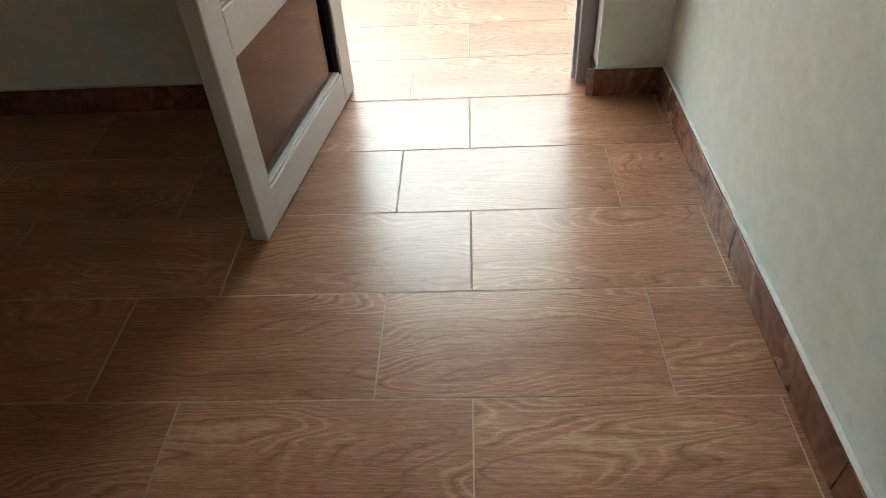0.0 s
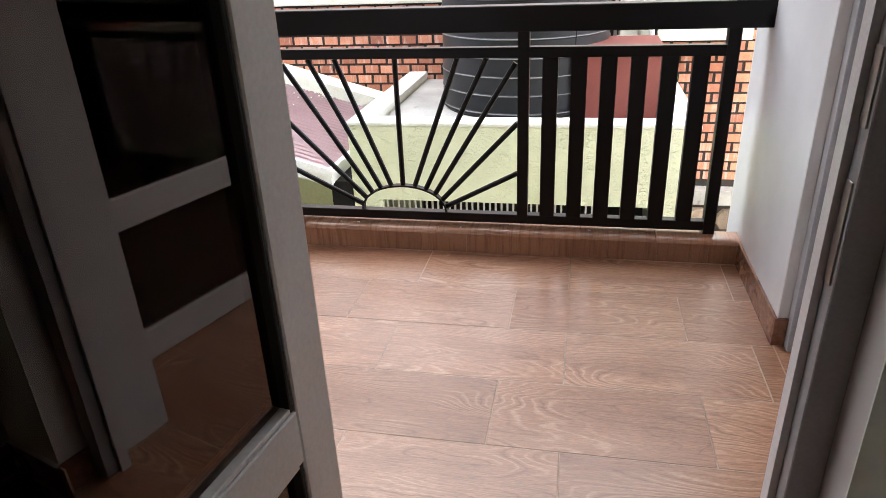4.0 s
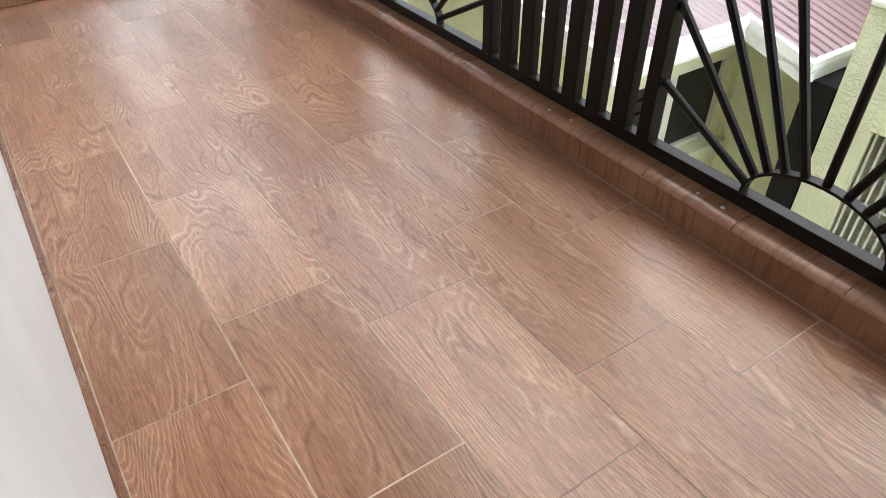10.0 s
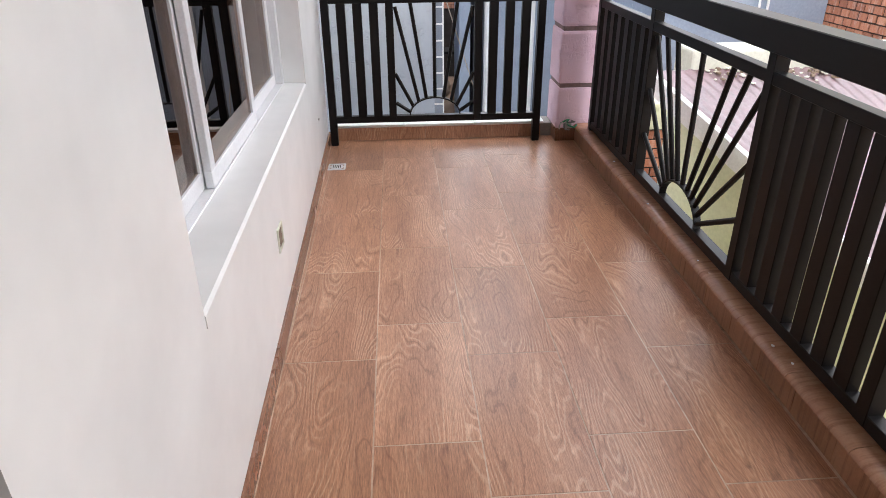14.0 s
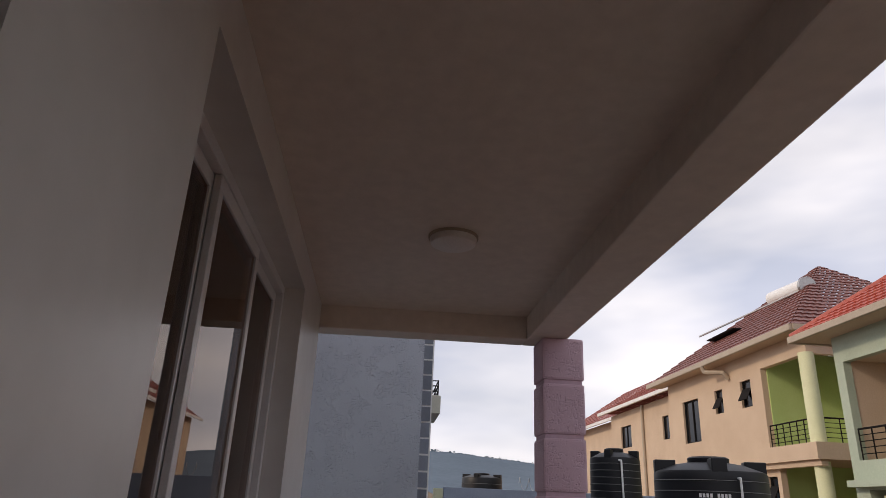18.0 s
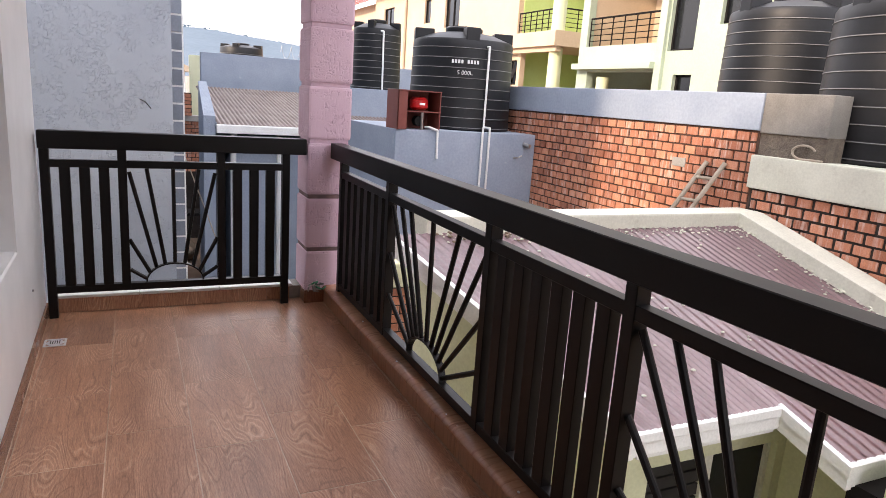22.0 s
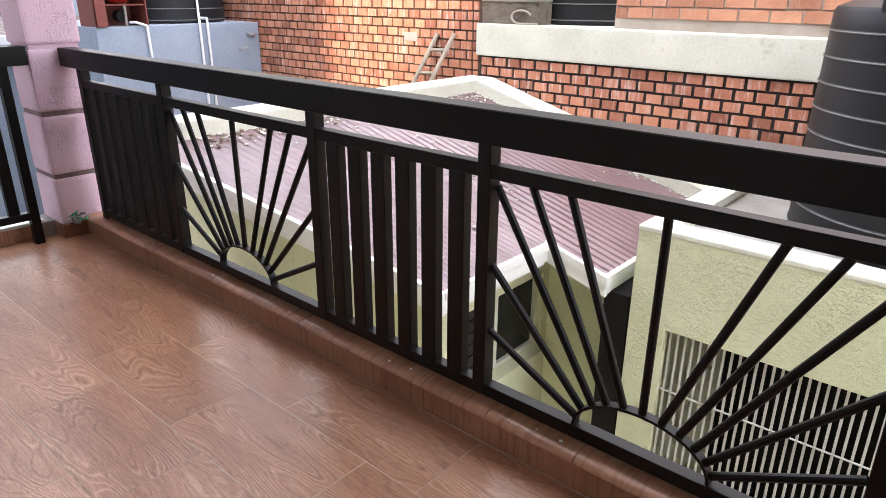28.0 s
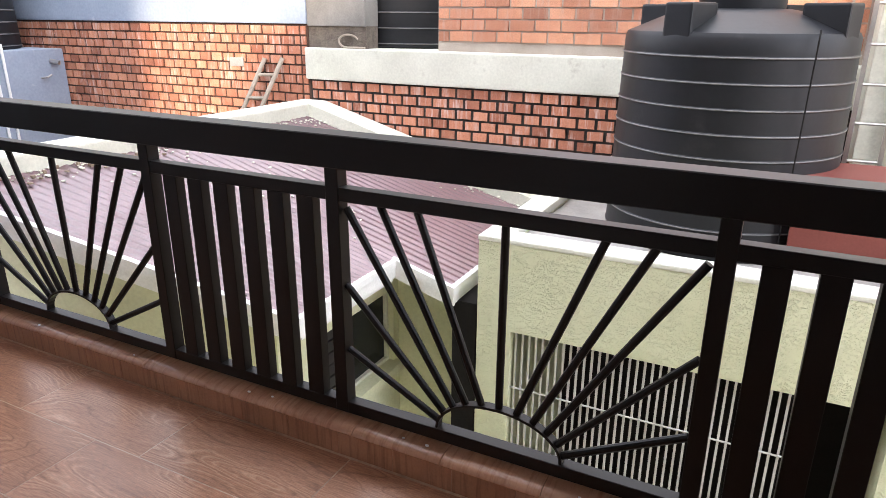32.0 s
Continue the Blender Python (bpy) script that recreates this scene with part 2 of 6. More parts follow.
def glass(name, tint, rough=0.01, ior=1.9, sheen=(0.84, 0.74, 0.68)):
    """Thin tinted window glass: what passes is coloured, what it throws back is faintly bronze."""
    m = bpy.data.materials.new(name)
    m.use_nodes = True
    nt = m.node_tree
    nt.nodes.remove(nt.nodes["Principled BSDF"])
    clear = nt.nodes.new("ShaderNodeBsdfTransparent")
    clear.inputs["Color"].default_value = (*tint, 1)
    gloss = nt.nodes.new("ShaderNodeBsdfGlossy")
    gloss.inputs["Color"].default_value, gloss.inputs["Roughness"].default_value = (*sheen, 1), rough
    edge = node(nt, "ShaderNodeFresnel", IOR=ior)
    both = nt.nodes.new("ShaderNodeMixShader")
    nt.links.new(edge.outputs["Fac"], both.inputs["Fac"])
    nt.links.new(clear.outputs["BSDF"], both.inputs[1])
    nt.links.new(gloss.outputs["BSDF"], both.inputs[2])
    nt.links.new(both.outputs["Shader"], nt.nodes["Material Output"].inputs["Surface"])
    return m


WOOD_TILE = wood_tile("wood_look_porcelain", (0.245, 0.110, 0.060), (0.345, 0.168, 0.094), (0.450, 0.245, 0.144), rough=0.25)
WOOD_SKIRT = wood_tile("wood_look_skirting", (0.13, 0.055, 0.032), (0.185, 0.082, 0.046), (0.25, 0.118, 0.07))
# kerb top's base colour is lightened to carry part of the sky sheen
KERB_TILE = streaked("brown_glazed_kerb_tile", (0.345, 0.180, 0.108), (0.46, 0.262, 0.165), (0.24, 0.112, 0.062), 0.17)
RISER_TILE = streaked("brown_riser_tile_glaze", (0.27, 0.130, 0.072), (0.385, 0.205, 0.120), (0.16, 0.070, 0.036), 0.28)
GROUT = surface("worn_beige_grout", (0.16, 0.09, 0.06), (0.70, 0.54, 0.40), 0.8, scale=1.9, fine=40)
WHITE_WALL = surface("cream_white_gloss_wall_paint", (0.62, 0.62, 0.615), (0.69, 0.69, 0.682), 0.24, 1.2, 5, 0.0, 0.006)
WHITE_ROOM = surface("pale_green_white_room_paint", (0.77, 0.83, 0.76), (0.83, 0.89, 0.83), 0.35, 1.2, 25, 0.08, 0.003)
CEILING = surface("cream_ceiling_paint", (0.68, 0.605, 0.535), (0.76, 0.685, 0.615), 0.5, 1.0, 14, 0.12, 0.004)
BLACK_STEEL = surface("black_gloss_painted_steel", (0.0025, 0.002, 0.002), (0.006, 0.0048, 0.0048), 0.33, 2.5, 120, 0.06, 0.0006, spec=0.2)
PINK = stucco("pink_textured_plaster", (0.57, 0.40, 0.48), (0.67, 0.49, 0.57), 100, 0.85, 0.008)
PINK_SMOOTH = surface("pink_smooth_plaster", (0.54, 0.37, 0.46), (0.64, 0.47, 0.55), 0.6, 6, 80, 0.2, 0.002)
BLUE = stucco("grey_blue_textured_plaster", (0.255, 0.30, 0.37), (0.31, 0.36, 0.435), 84, 0.85, 0.0088)
BLUE_SMOOTH = surface("grey_blue_wall_paint", (0.24, 0.285, 0.36), (0.33, 0.375, 0.45), 0.6, 1.6, 30, 0.2, 0.006, stain=(0.45, 0.48, 0.52), stain_at=0.66)
YELLOW = stucco("pale_yellow_green_textured_plaster", (0.61, 0.62, 0.41), (0.70, 0.71, 0.50), 85, 0.9, 0.009, upright=0.8, cover=(0.28, 0.52))
YELLOW_SMOOTH = surface("pale_yellow_green_paint", (0.57, 0.575, 0.37), (0.66, 0.665, 0.46), 0.6, 2, 40, 0.15, 0.003)
CREAM = surface("cream_cement_paint", (0.52, 0.515, 0.425), (0.68, 0.675, 0.57), 0.7, 2.0, 45, 0.3, 0.006, stain=(0.46, 0.44, 0.36), stain_at=0.6)
GROOVE_BROWN = surface("dark_brown_plaster_groove", (0.10, 0.075, 0.07), (0.26, 0.18, 0.18), 0.9, 9, 90, 0.4, 0.004)
# grille paint, greyer than the white trim
GRILLE_PAINT = surface("greyish_off_white_paint", (0.40, 0.39, 0.37), (0.54, 0.53, 0.51), 0.5, 3.0, 60, 0.1, 0.002)
WHITE_TRIM = surface("white_trim_paint", (0.70, 0.70, 0.68), (0.82, 0.82, 0.80), 0.4, 2.5, 60, 0.1, 0.002)
CONCRETE = surface("grey_concrete", (0.24, 0.225, 0.205), (0.42, 0.40, 0.365), 0.85, 2.5, 70, 0.4, 0.006, stain=(0.14, 0.13, 0.115), stain_at=0.6)
MORTAR = surface("dark_sunken_mortar", (0.012, 0.010, 0.009), (0.05, 0.038, 0.032), 0.9, 5, 90, 0.5, 0.006)
MORTAR_BROWN = surface("brown_sunken_mortar", (0.030, 0.016, 0.011), (0.095, 0.052, 0.036), 0.9, 5, 90, 0.5, 0.006)
MORTAR_PALE = surface("grey_flush_mortar", (0.30, 0.25, 0.20), (0.45, 0.39, 0.33), 0.9, 5, 90, 0.5, 0.006)
def brick_face(name, dark, light, smear, amount):
    """Fired clay: each brick its own tone, grit, and lime run down the face in upright smears."""
    m, nt, p = tree(name)
    vec = coords(nt, world=True)
    big, small = noise_of(nt, vec, 7, 5), noise_of(nt, vec, 95, 4, 0.65)
    tone = ramp(nt, big, [(0.3, dark), (0.7, light)])
    tone = mixed(nt, 0.35, tone, ramp(nt, small, [(0.32, tuple(c * 0.5 for c in dark)), (0.68, tuple(min(1, c * 1.2) for c in light))]))
    info, geo = nt.nodes.new("ShaderNodeObjectInfo"), nt.nodes.new("ShaderNodeNewGeometry")
    add = node(nt, "ShaderNodeMath")
    nt.links.new(info.outputs["Random"], add.inputs[0])
    nt.links.new(geo.outputs["Random Per Island"], add.inputs[1])
    one = node(nt, "ShaderNodeMath")
    one.operation = "FRACT"
    nt.links.new(add.outputs[0], one.inputs[0])
    tone = mixed(nt, 1.0, tone, ramp(nt, one.outputs[0], [(0, (0.60, 0.52, 0.50)), (0.25, (0.92, 0.86, 0.84)), (0.7, (1.08, 1.05, 1.02)), (1, (1.22, 1.30, 1.30))]), "MULTIPLY")
    runs = noise_of(nt, coords(nt, (1, 1, 0.10), True), 26.0, 5, 0.7)
    blotch = noise_of(nt, vec, 4.0, 4)
    lime = mixed(nt, 1.0, ramp(nt, runs, [(0.50, (0, 0, 0)), (0.64, (amount,) * 3)]), ramp(nt, blotch, [(0.40, (0.1,) * 3), (0.62, (1,) * 3)]), "MULTIPLY")
    tone = mixed(nt, lime, tone, smear)
    nt.links.new(tone, p.inputs["Base Color"])
    p.inputs["Roughness"].default_value = 0.82
    bumped(nt, p, small, 0.5, 0.006)
    return m


BRICK = brick_face("orange_red_wire_cut_brick", (0.38, 0.142, 0.080), (0.53, 0.238, 0.142), (0.60, 0.47, 0.41), 0.85)
BRICK_PALE = brick_face("orange_smooth_brick", (0.46, 0.20, 0.112), (0.57, 0.29, 0.175), (0.48, 0.37, 0.31), 0.45)
MAROON_ROOF = surface("wet_looking_maroon_sheet_metal", (0.27, 0.160, 0.175), (0.39, 0.258, 0.275), 0.30, 1.6, 55, 0.12, 0.003, stain=(0.34, 0.25, 0.26), stain_at=0.62, spec=0.8)
coat = MAROON_ROOF.node_tree.nodes["Principled BSDF"].inputs
coat["Coat Weight"].default_value, coat["Coat IOR"].default_value, coat["Coat Roughness"].default_value = 0.8, 1.9, 0.22
TANK = surface("black_polyethylene", (0.0046, 0.0050, 0.0064), (0.0100, 0.0106, 0.0128), 0.40, 1.2, 25, 0.12, 0.004, stain=(0.021, 0.0212, 0.023), stain_at=0.64, spec=0.36)
RED_BOX = surface("rust_red_painted_steel", (0.15, 0.033, 0.024), (0.20, 0.052, 0.038), 0.5, 2.5, 70, 0.1, 0.002)
RED_PUMP = surface("glossy_red_pump_vessel", (0.42, 0.015, 0.015), (0.50, 0.02, 0.02), 0.2, 3, 60, 0.03, 0.001)
ALUMINIUM = surface("silver_anodised_aluminium", (0.60, 0.605, 0.62), (0.70, 0.705, 0.72), 0.30, 4, 160, 0.05, 0.0006, metal=0.15)
GREY_FRAME = surface("grey_painted_aluminium_frame", (0.30, 0.30, 0.312), (0.37, 0.37, 0.38), 0.35, 4, 140, 0.06, 0.0006)
DOOR_WHITE = surface("white_enamelled_door_metal", (0.62, 0.62, 0.61), (0.70, 0.70, 0.69), 0.3, 3, 120, 0.05, 0.0006)
RUBBER = surface("black_rubber_gasket", (0.012,) * 3, (0.02,) * 3, 0.6, 6, 100, 0.1, 0.001)
STEEL = surface("brushed_stainless_steel", (0.42, 0.40, 0.38), (0.55, 0.53, 0.50), 0.28, 8, 220, 0.1, 0.0005, metal=1.0)
PVC = surface("white_pvc_pipe", (0.72, 0.72, 0.70), (0.82, 0.82, 0.80), 0.35, 6, 100, 0.05, 0.001)
TIMBER = surface("weathered_grey_timber", (0.30, 0.25, 0.19), (0.46, 0.40, 0.32), 0.8, 8, 90, 0.4, 0.004)
GOLD_PLATE = surface("champagne_switch_plastic", (0.30, 0.25, 0.20), (0.36, 0.30, 0.245), 0.3, 5, 100, 0.05, 0.001, metal=0.3)
GREY_PLATE = surface("grey_switch_plastic", (0.16, 0.15, 0.15), (0.20, 0.19, 0.185), 0.35, 5, 100, 0.05, 0.001)
OPAL = surface("opal_lamp_cover", (0.72, 0.69, 0.66), (0.80, 0.77, 0.74), 0.35, 5, 100, 0.03, 0.001)
DARK = surface("dark_metal_and_unlit_wall", (0.008, 0.007, 0.007), (0.016, 0.0145, 0.014), 0.7, 4, 60, 0.1, 0.002, spec=0.15)
LOUVRE = surface("dark_metal_louvre", (0.012, 0.011, 0.011), (0.022, 0.02, 0.02), 0.45, 5, 80, 0.1, 0.002)
STONE = surface("brown_rubble_stone", (0.16, 0.11, 0.075), (0.34, 0.26, 0.19), 0.85, 6, 60, 0.6, 0.02, each=0.35)
PAVING = surface("dusty_paving", (0.26, 0.21, 0.17), (0.40, 0.34, 0.28), 0.85, 2.5, 60, 0.4, 0.006)
EARTH = surface("red_brown_earth", (0.14, 0.085, 0.055), (0.24, 0.16, 0.11), 0.95, 1.2, 30, 0.5, 0.03)
# distance haze is mixed into this blue-green base colour
HILL = surface("blue_green_hillside_painted_haze", (0.075, 0.108, 0.145), (0.115, 0.155, 0.195), 0.95, 0.02, 0.3, 0.0)
GREEN_HOUSE = surface("pale_mint_green_wall_paint", (0.37, 0.44, 0.34), (0.44, 0.51, 0.40), 0.65, 0.8, 25, 0.15, 0.01)
PEACH_HOUSE = surface("peach_wall_paint", (0.53, 0.40, 0.28), (0.62, 0.485, 0.35), 0.65, 0.8, 25, 0.15, 0.01)
LIME_HOUSE = surface("lime_green_wall_paint", (0.46, 0.60, 0.20), (0.54, 0.68, 0.27), 0.65, 0.8, 25, 0.15, 0.01)
PALE_COLUMN = surface("pale_yellow_column_paint", (0.64, 0.66, 0.40), (0.72, 0.74, 0.48), 0.6, 2, 25, 0.1, 0.005)
RED_ROOF = surface("red_pressed_tile_sheet", (0.33, 0.062, 0.040), (0.44, 0.10, 0.065), 0.45, 0.9, 18, 0.2, 0.02, stain=(0.48, 0.17, 0.11), stain_at=0.6)
DULL_ROOF = surface("dull_red_tile_sheet", (0.22, 0.058, 0.042), (0.29, 0.085, 0.062), 0.5, 0.9, 18, 0.2, 0.02)
BROWN_ROOF = surface("brown_red_pressed_tile_sheet", (0.15, 0.055, 0.045), (0.22, 0.09, 0.075), 0.4, 0.9, 18, 0.2, 0.02)
GUTTER_PEACH = surface("beige_metal_gutter", (0.38, 0.31, 0.23), (0.45, 0.38, 0.29), 0.4, 2, 30, 0.05, 0.002)
OLD_SHEET = surface("rusty_grey_corrugated_sheet", (0.20, 0.155, 0.14), (0.34, 0.29, 0.265), 0.6, 2.2, 30, 0.2, 0.006)


def rust_valleys(material, start, pitch, rust):
    """Rust and dirt that have settled in the valleys of a corrugated sheet laid along y."""
    nt = material.node_tree
    p = nt.nodes["Principled BSDF"]
    tone = p.inputs["Base Color"].links[0].from_socket
    way = node(nt, "ShaderNodeSeparateXYZ")
    nt.links.new(coords(nt, world=True), way.inputs[0])
    k = node(nt, "ShaderNodeMath")
    k.operation = "MULTIPLY_ADD"
    nt.links.new(way.outputs["Y"], k.inputs[0])
    k.inputs[1].default_value, k.inputs[2].default_value = 1 / pitch, -start / pitch
    fr = node(nt, "ShaderNodeMath")
    fr.operation = "FRACT"
    nt.links.new(k.outputs[0], fr.inputs[0])
    low = ramp(nt, fr.outputs[0], [(0.0, (1,) * 3), (0.18, (0.8,) * 3), (0.36, (0,) * 3), (0.64, (0,) * 3), (0.82, (0.8,) * 3), (1.0, (1,) * 3)])
    worn = ramp(nt, noise_of(nt, coords(nt, (1, 2, 1), True), 2.4, 4), [(0.32, (0.35,) * 3), (0.6, (0.95,) * 3)])
    nt.links.new(mixed(nt, mixed(nt, 1.0, low, worn, "MULTIPLY"), tone, rust), p.inputs["Base Color"])


rust_valleys(OLD_SHEET, 3.22, 0.0768, (0.075, 0.042, 0.032))
SMOKED = glass("bronze_mirror_glass", (0.47, 0.345, 0.27))
HOUSE_GLASS = surface("dark_house_window_glass", (0.006, 0.007, 0.009), (0.012, 0.013, 0.016), 0.06, 1, 10, 0.0, spec=0.3)
CURTAIN = surface("grey_window_curtain", (0.22, 0.22, 0.225), (0.30, 0.30, 0.30), 0.8, 3, 40, 0.1, 0.003)
LIME_WIRE = surface("green_plastic", (0.03, 0.22, 0.10), (0.05, 0.30, 0.15), 0.4, 5, 60, 0.05, 0.001)

# ---- building helpers ----
def box_into(bm, lo, hi, bevel=0.0):
    """A box between two corners, its edges rounded by bevel."""
    size = [b - a for a, b in zip(lo, hi)]
    got = bmesh.ops.create_cube(bm, size=1.0)["verts"]
    bmesh.ops.scale(bm, vec=size, verts=got)
    bmesh.ops.translate(bm, vec=[(a + b) / 2 for a, b in zip(lo, hi)], verts=got)
    if bevel:
        edges = list({e for v in got for e in v.link_edges})
        bmesh.ops.bevel(bm, geom=edges, offset=bevel, segments=1 if bevel < 0.004 else 2, affect="EDGES", profile=0.6)
    return bm


def boxes(*spans, bevel=0.0):
    bm = bmesh.new()
    for lo, hi in spans:
        box_into(bm, lo, hi, bevel)
    return bm


def rod_into(bm, a, b, radius, sides=8, radius2=None):
    a, b = Vector(a), Vector(b)
    m = (b - a).to_track_quat("Z", "Y").to_matrix().to_4x4()
    m.translation = (a + b) / 2
    bmesh.ops.create_cone(bm, cap_ends=True, segments=sides, radius1=radius, radius2=radius if radius2 is None else radius2, depth=(b - a).length, matrix=m)
    return bm


def rods(*spans, radius=0.01, sides=8):
    bm = bmesh.new()
    for a, b in spans:
        rod_into(bm, a, b, radius, sides)
    return bm


def lathe(profile, sides=40, centre=(0, 0, 0)):
    """A turned body from (radius, height) pairs."""
    bm = bmesh.new()
    rings = []
    for r, z in profile:
        if r < 1e-4:
            rings.append([bm.verts.new((centre[0], centre[1], centre[2] + z))])
        else:
            rings.append([bm.verts.new((centre[0] + r * math.cos(2 * math.pi * k / sides), centre[1] + r * math.sin(2 * math.pi * k / sides), centre[2] + z)) for k in range(sides)])
    for low, high in zip(rings, rings[1:]):
        for k in range(sides):
            j = (k + 1) % sides
            if len(low) == 1 and len(high) > 1:
                bm.faces.new((low[0], high[j], high[k]))
            elif len(high) == 1 and len(low) > 1:
                bm.faces.new((low[k], low[j], high[0]))
            elif len(low) > 1:
                bm.faces.new((low[k], low[j], high[j], high[k]))
    bmesh.ops.recalc_face_normals(bm, faces=bm.faces)
    return bm


def tube(points, radius, sides=8):
    """A bent pipe through the points."""
    bm = bmesh.new()
    for a, b in zip(points, points[1:]):
        rod_into(bm, a, b, radius, sides)
    for q in points[1:-1]:
        bmesh.ops.create_icosphere(bm, subdivisions=1, radius=radius * 1.02, matrix=Matrix.Translation(q))
    return bm


def prism(outline, depth, axis="y"):
    """A flat outline given in two axes, made as thick as depth along the third."""
    bm = bmesh.new()
    def put(u, v, d):
        return {"y": (u, d, v), "x": (d, u, v), "z": (u, v, d)}[axis]
    a = [bm.verts.new(put(u, v, depth[0])) for u, v in outline]
    b = [bm.verts.new(put(u, v, depth[1])) for u, v in outline]
    bm.faces.new(a)
    bm.faces.new(b[::-1])
    for k in range(len(a)):
        j = (k + 1) % len(a)
        bm.faces.new((a[k], b[k], b[j], a[j]))
    bmesh.ops.recalc_face_normals(bm, faces=bm.faces)
    return bm


def smooth_by_angle(me, degrees=35):
    me.polygons.foreach_set("use_smooth", [True] * len(me.polygons))
    me.set_sharp_from_angle(angle=radians(degrees))


def mesh_of(name, bm, material, smooth=False):
    me = bpy.data.meshes.new(name)
    bm.to_mesh(me)
    bm.free()
    me.materials.append(material)
    if smooth:
        smooth_by_angle(me)
    return me


def solid(name, bm, material, label="", category="", group="", kind="", smooth=False):
    return tagged(new(name, mesh_of(name, bm, material, smooth)), label, category, group, kind)


def part(name, bm, material, parent, label="", smooth=False):
    ob = new(name, mesh_of(name, bm, material, smooth))
    ob.parent = parent
    return tagged(ob, label)


def thing(name, at, label, category, group="", turn=0.0):
    ob = new(name)
    ob.empty_display_size = 0.1
    ob.matrix_world = pose(*at, 0, 0, turn)
    return tagged(ob, label, category, group)


def structure(name, bm, material, label="", category=""):
    return solid(name, bm, material, label, category, kind="structure")

# ---- the house: floors, walls, ceilings ----
Y_IN, Y_OUT = 1.205, 1.455          # the two faces of the wall between room and balcony
DOOR_L, DOOR_R, DOOR_TOP = -0.515, 0.412, 2.20
WIN_L, WIN_R, WIN_LO, WIN_HI = -3.22, -1.18, 0.545, 2.62
X_END = -4.06                      # the far end of the balcony
ROOM_W, ROOM_S = -3.4, -2.6
CEIL = 2.80
BEAM = 2.65

floor = structure("floor", boxes(((ROOM_W, ROOM_S, -0.25), (2.6, Y_OUT, -0.0006)), ((-4.30, Y_OUT, -0.25), (2.6, 3.09, -0.0006))), GROUT, "dark grout bed under the wood-look floor tiles", "floor")
wall_n = structure("wall_north", boxes(
    ((DOOR_R, Y_IN, -0.011), (2.6, Y_OUT, 2.9)),
    ((DOOR_L, Y_IN, DOOR_TOP), (DOOR_R, Y_OUT, 2.9)),
    ((WIN_R, Y_IN, -0.011), (DOOR_L, Y_OUT, 2.9)),
    ((WIN_L, Y_IN, -0.011), (WIN_R, Y_OUT, WIN_LO)),
    ((WIN_L, Y_IN, WIN_HI), (WIN_R, Y_OUT, 2.9)),
    ((-4.14, Y_IN, -0.9), (WIN_L, Y_OUT, 2.9))), WHITE_WALL, "cream-white painted house wall with a window and door opening", "wall")
SKEW = 0.0141                      # the outer face runs a little out of true
def y_out(x):
    return Y_OUT + SKEW * (x + 4.0)
for v in wall_n.data.vertices:
    if v.co.y > 1.42:
        v.co.y = y_out(v.co.x)
# thin coat of the room's own paint on the inner faces
structure("wall_lining", boxes(
    ((DOOR_R, Y_IN - 0.004, 0.0), (0.63, Y_IN, CEIL)),
    ((DOOR_L, Y_IN - 0.004, DOOR_TOP), (DOOR_R, Y_IN, CEIL)),
    ((WIN_R, Y_IN - 0.004, 0.0), (DOOR_L, Y_IN, CEIL)),
    ((WIN_L, Y_IN - 0.004, 0.0), (WIN_R, Y_IN, WIN_LO)),
    ((WIN_L, Y_IN - 0.004, WIN_HI), (WIN_R, Y_IN, CEIL)),
    ((ROOM_W, Y_IN - 0.004, 0.0), (WIN_L, Y_IN, CEIL))), WHITE_ROOM, "pale green-white room paint over the inner wall", "wall")
structure("wall_east", boxes(((0.63, ROOM_S, -0.011), (0.83, Y_IN - 0.004, CEIL))), WHITE_ROOM, "pale green-white painted room wall", "wall")
structure("wall_south", boxes(((ROOM_W, ROOM_S - 0.2, -0.011), (0.83, ROOM_S, CEIL))), WHITE_ROOM, "pale green-white painted room wall", "wall")
structure("wall_west", boxes(((ROOM_W - 0.2, ROOM_S - 0.2, -0.011), (ROOM_W, Y_IN - 0.004, CEIL))), WHITE_ROOM, "pale green-white painted room wall", "wall")
structure("wall_house_west", boxes(((-4.14, -6.0, -3.2), (-3.94, Y_IN, 2.9))), WHITE_WALL, "cream-white outer side wall of the house", "wall")
structure("wall_balcony_end", boxes(((0.668, 2.42, -0.011), (0.90, 3.28, 2.9)), ((0.668, Y_OUT + 0.02, 2.10), (0.90, 2.42, 2.9)), bevel=0.006), WHITE_WALL, "cream-white painted stub wall at the end of the balcony", "wall")
structure("wall_balcony_far", boxes(((2.6, 1.2, -0.3), (2.8, 3.3, 2.9))), WHITE_WALL, "cream-white painted end wall", "wall")
structure("wall_balcony_front", boxes(((0.90, 3.05, -0.011), (2.6, 3.25, 1.0))), WHITE_WALL, "cream-white painted balcony parapet", "wall")
structure("ceiling_room", boxes(((ROOM_W, ROOM_S, CEIL), (0.63, Y_IN - 0.004, CEIL + 0.05))), CEILING, "plain cream ceiling", "ceiling")
structure("ceiling", boxes(((-4.14, Y_OUT, CEIL), (2.6, 2.805, CEIL + 0.08)), bevel=0.0), CEILING, "plain cream balcony ceiling", "ceiling")
structure("trim_roof_beam", boxes(((-4.33, 2.805, BEAM), (2.6, 3.056, 3.0)), ((-4.33, 1.30, BEAM), (-4.14, 2.805, 3.0)), bevel=0.008), CEILING, "cream-painted beam along the balcony edge", "beam")
structure("roof_slab", boxes(((-4.40, -6.2, 2.90), (2.9, 3.12, 3.06))), CONCRETE, "concrete roof slab over house and balcony", "roof")
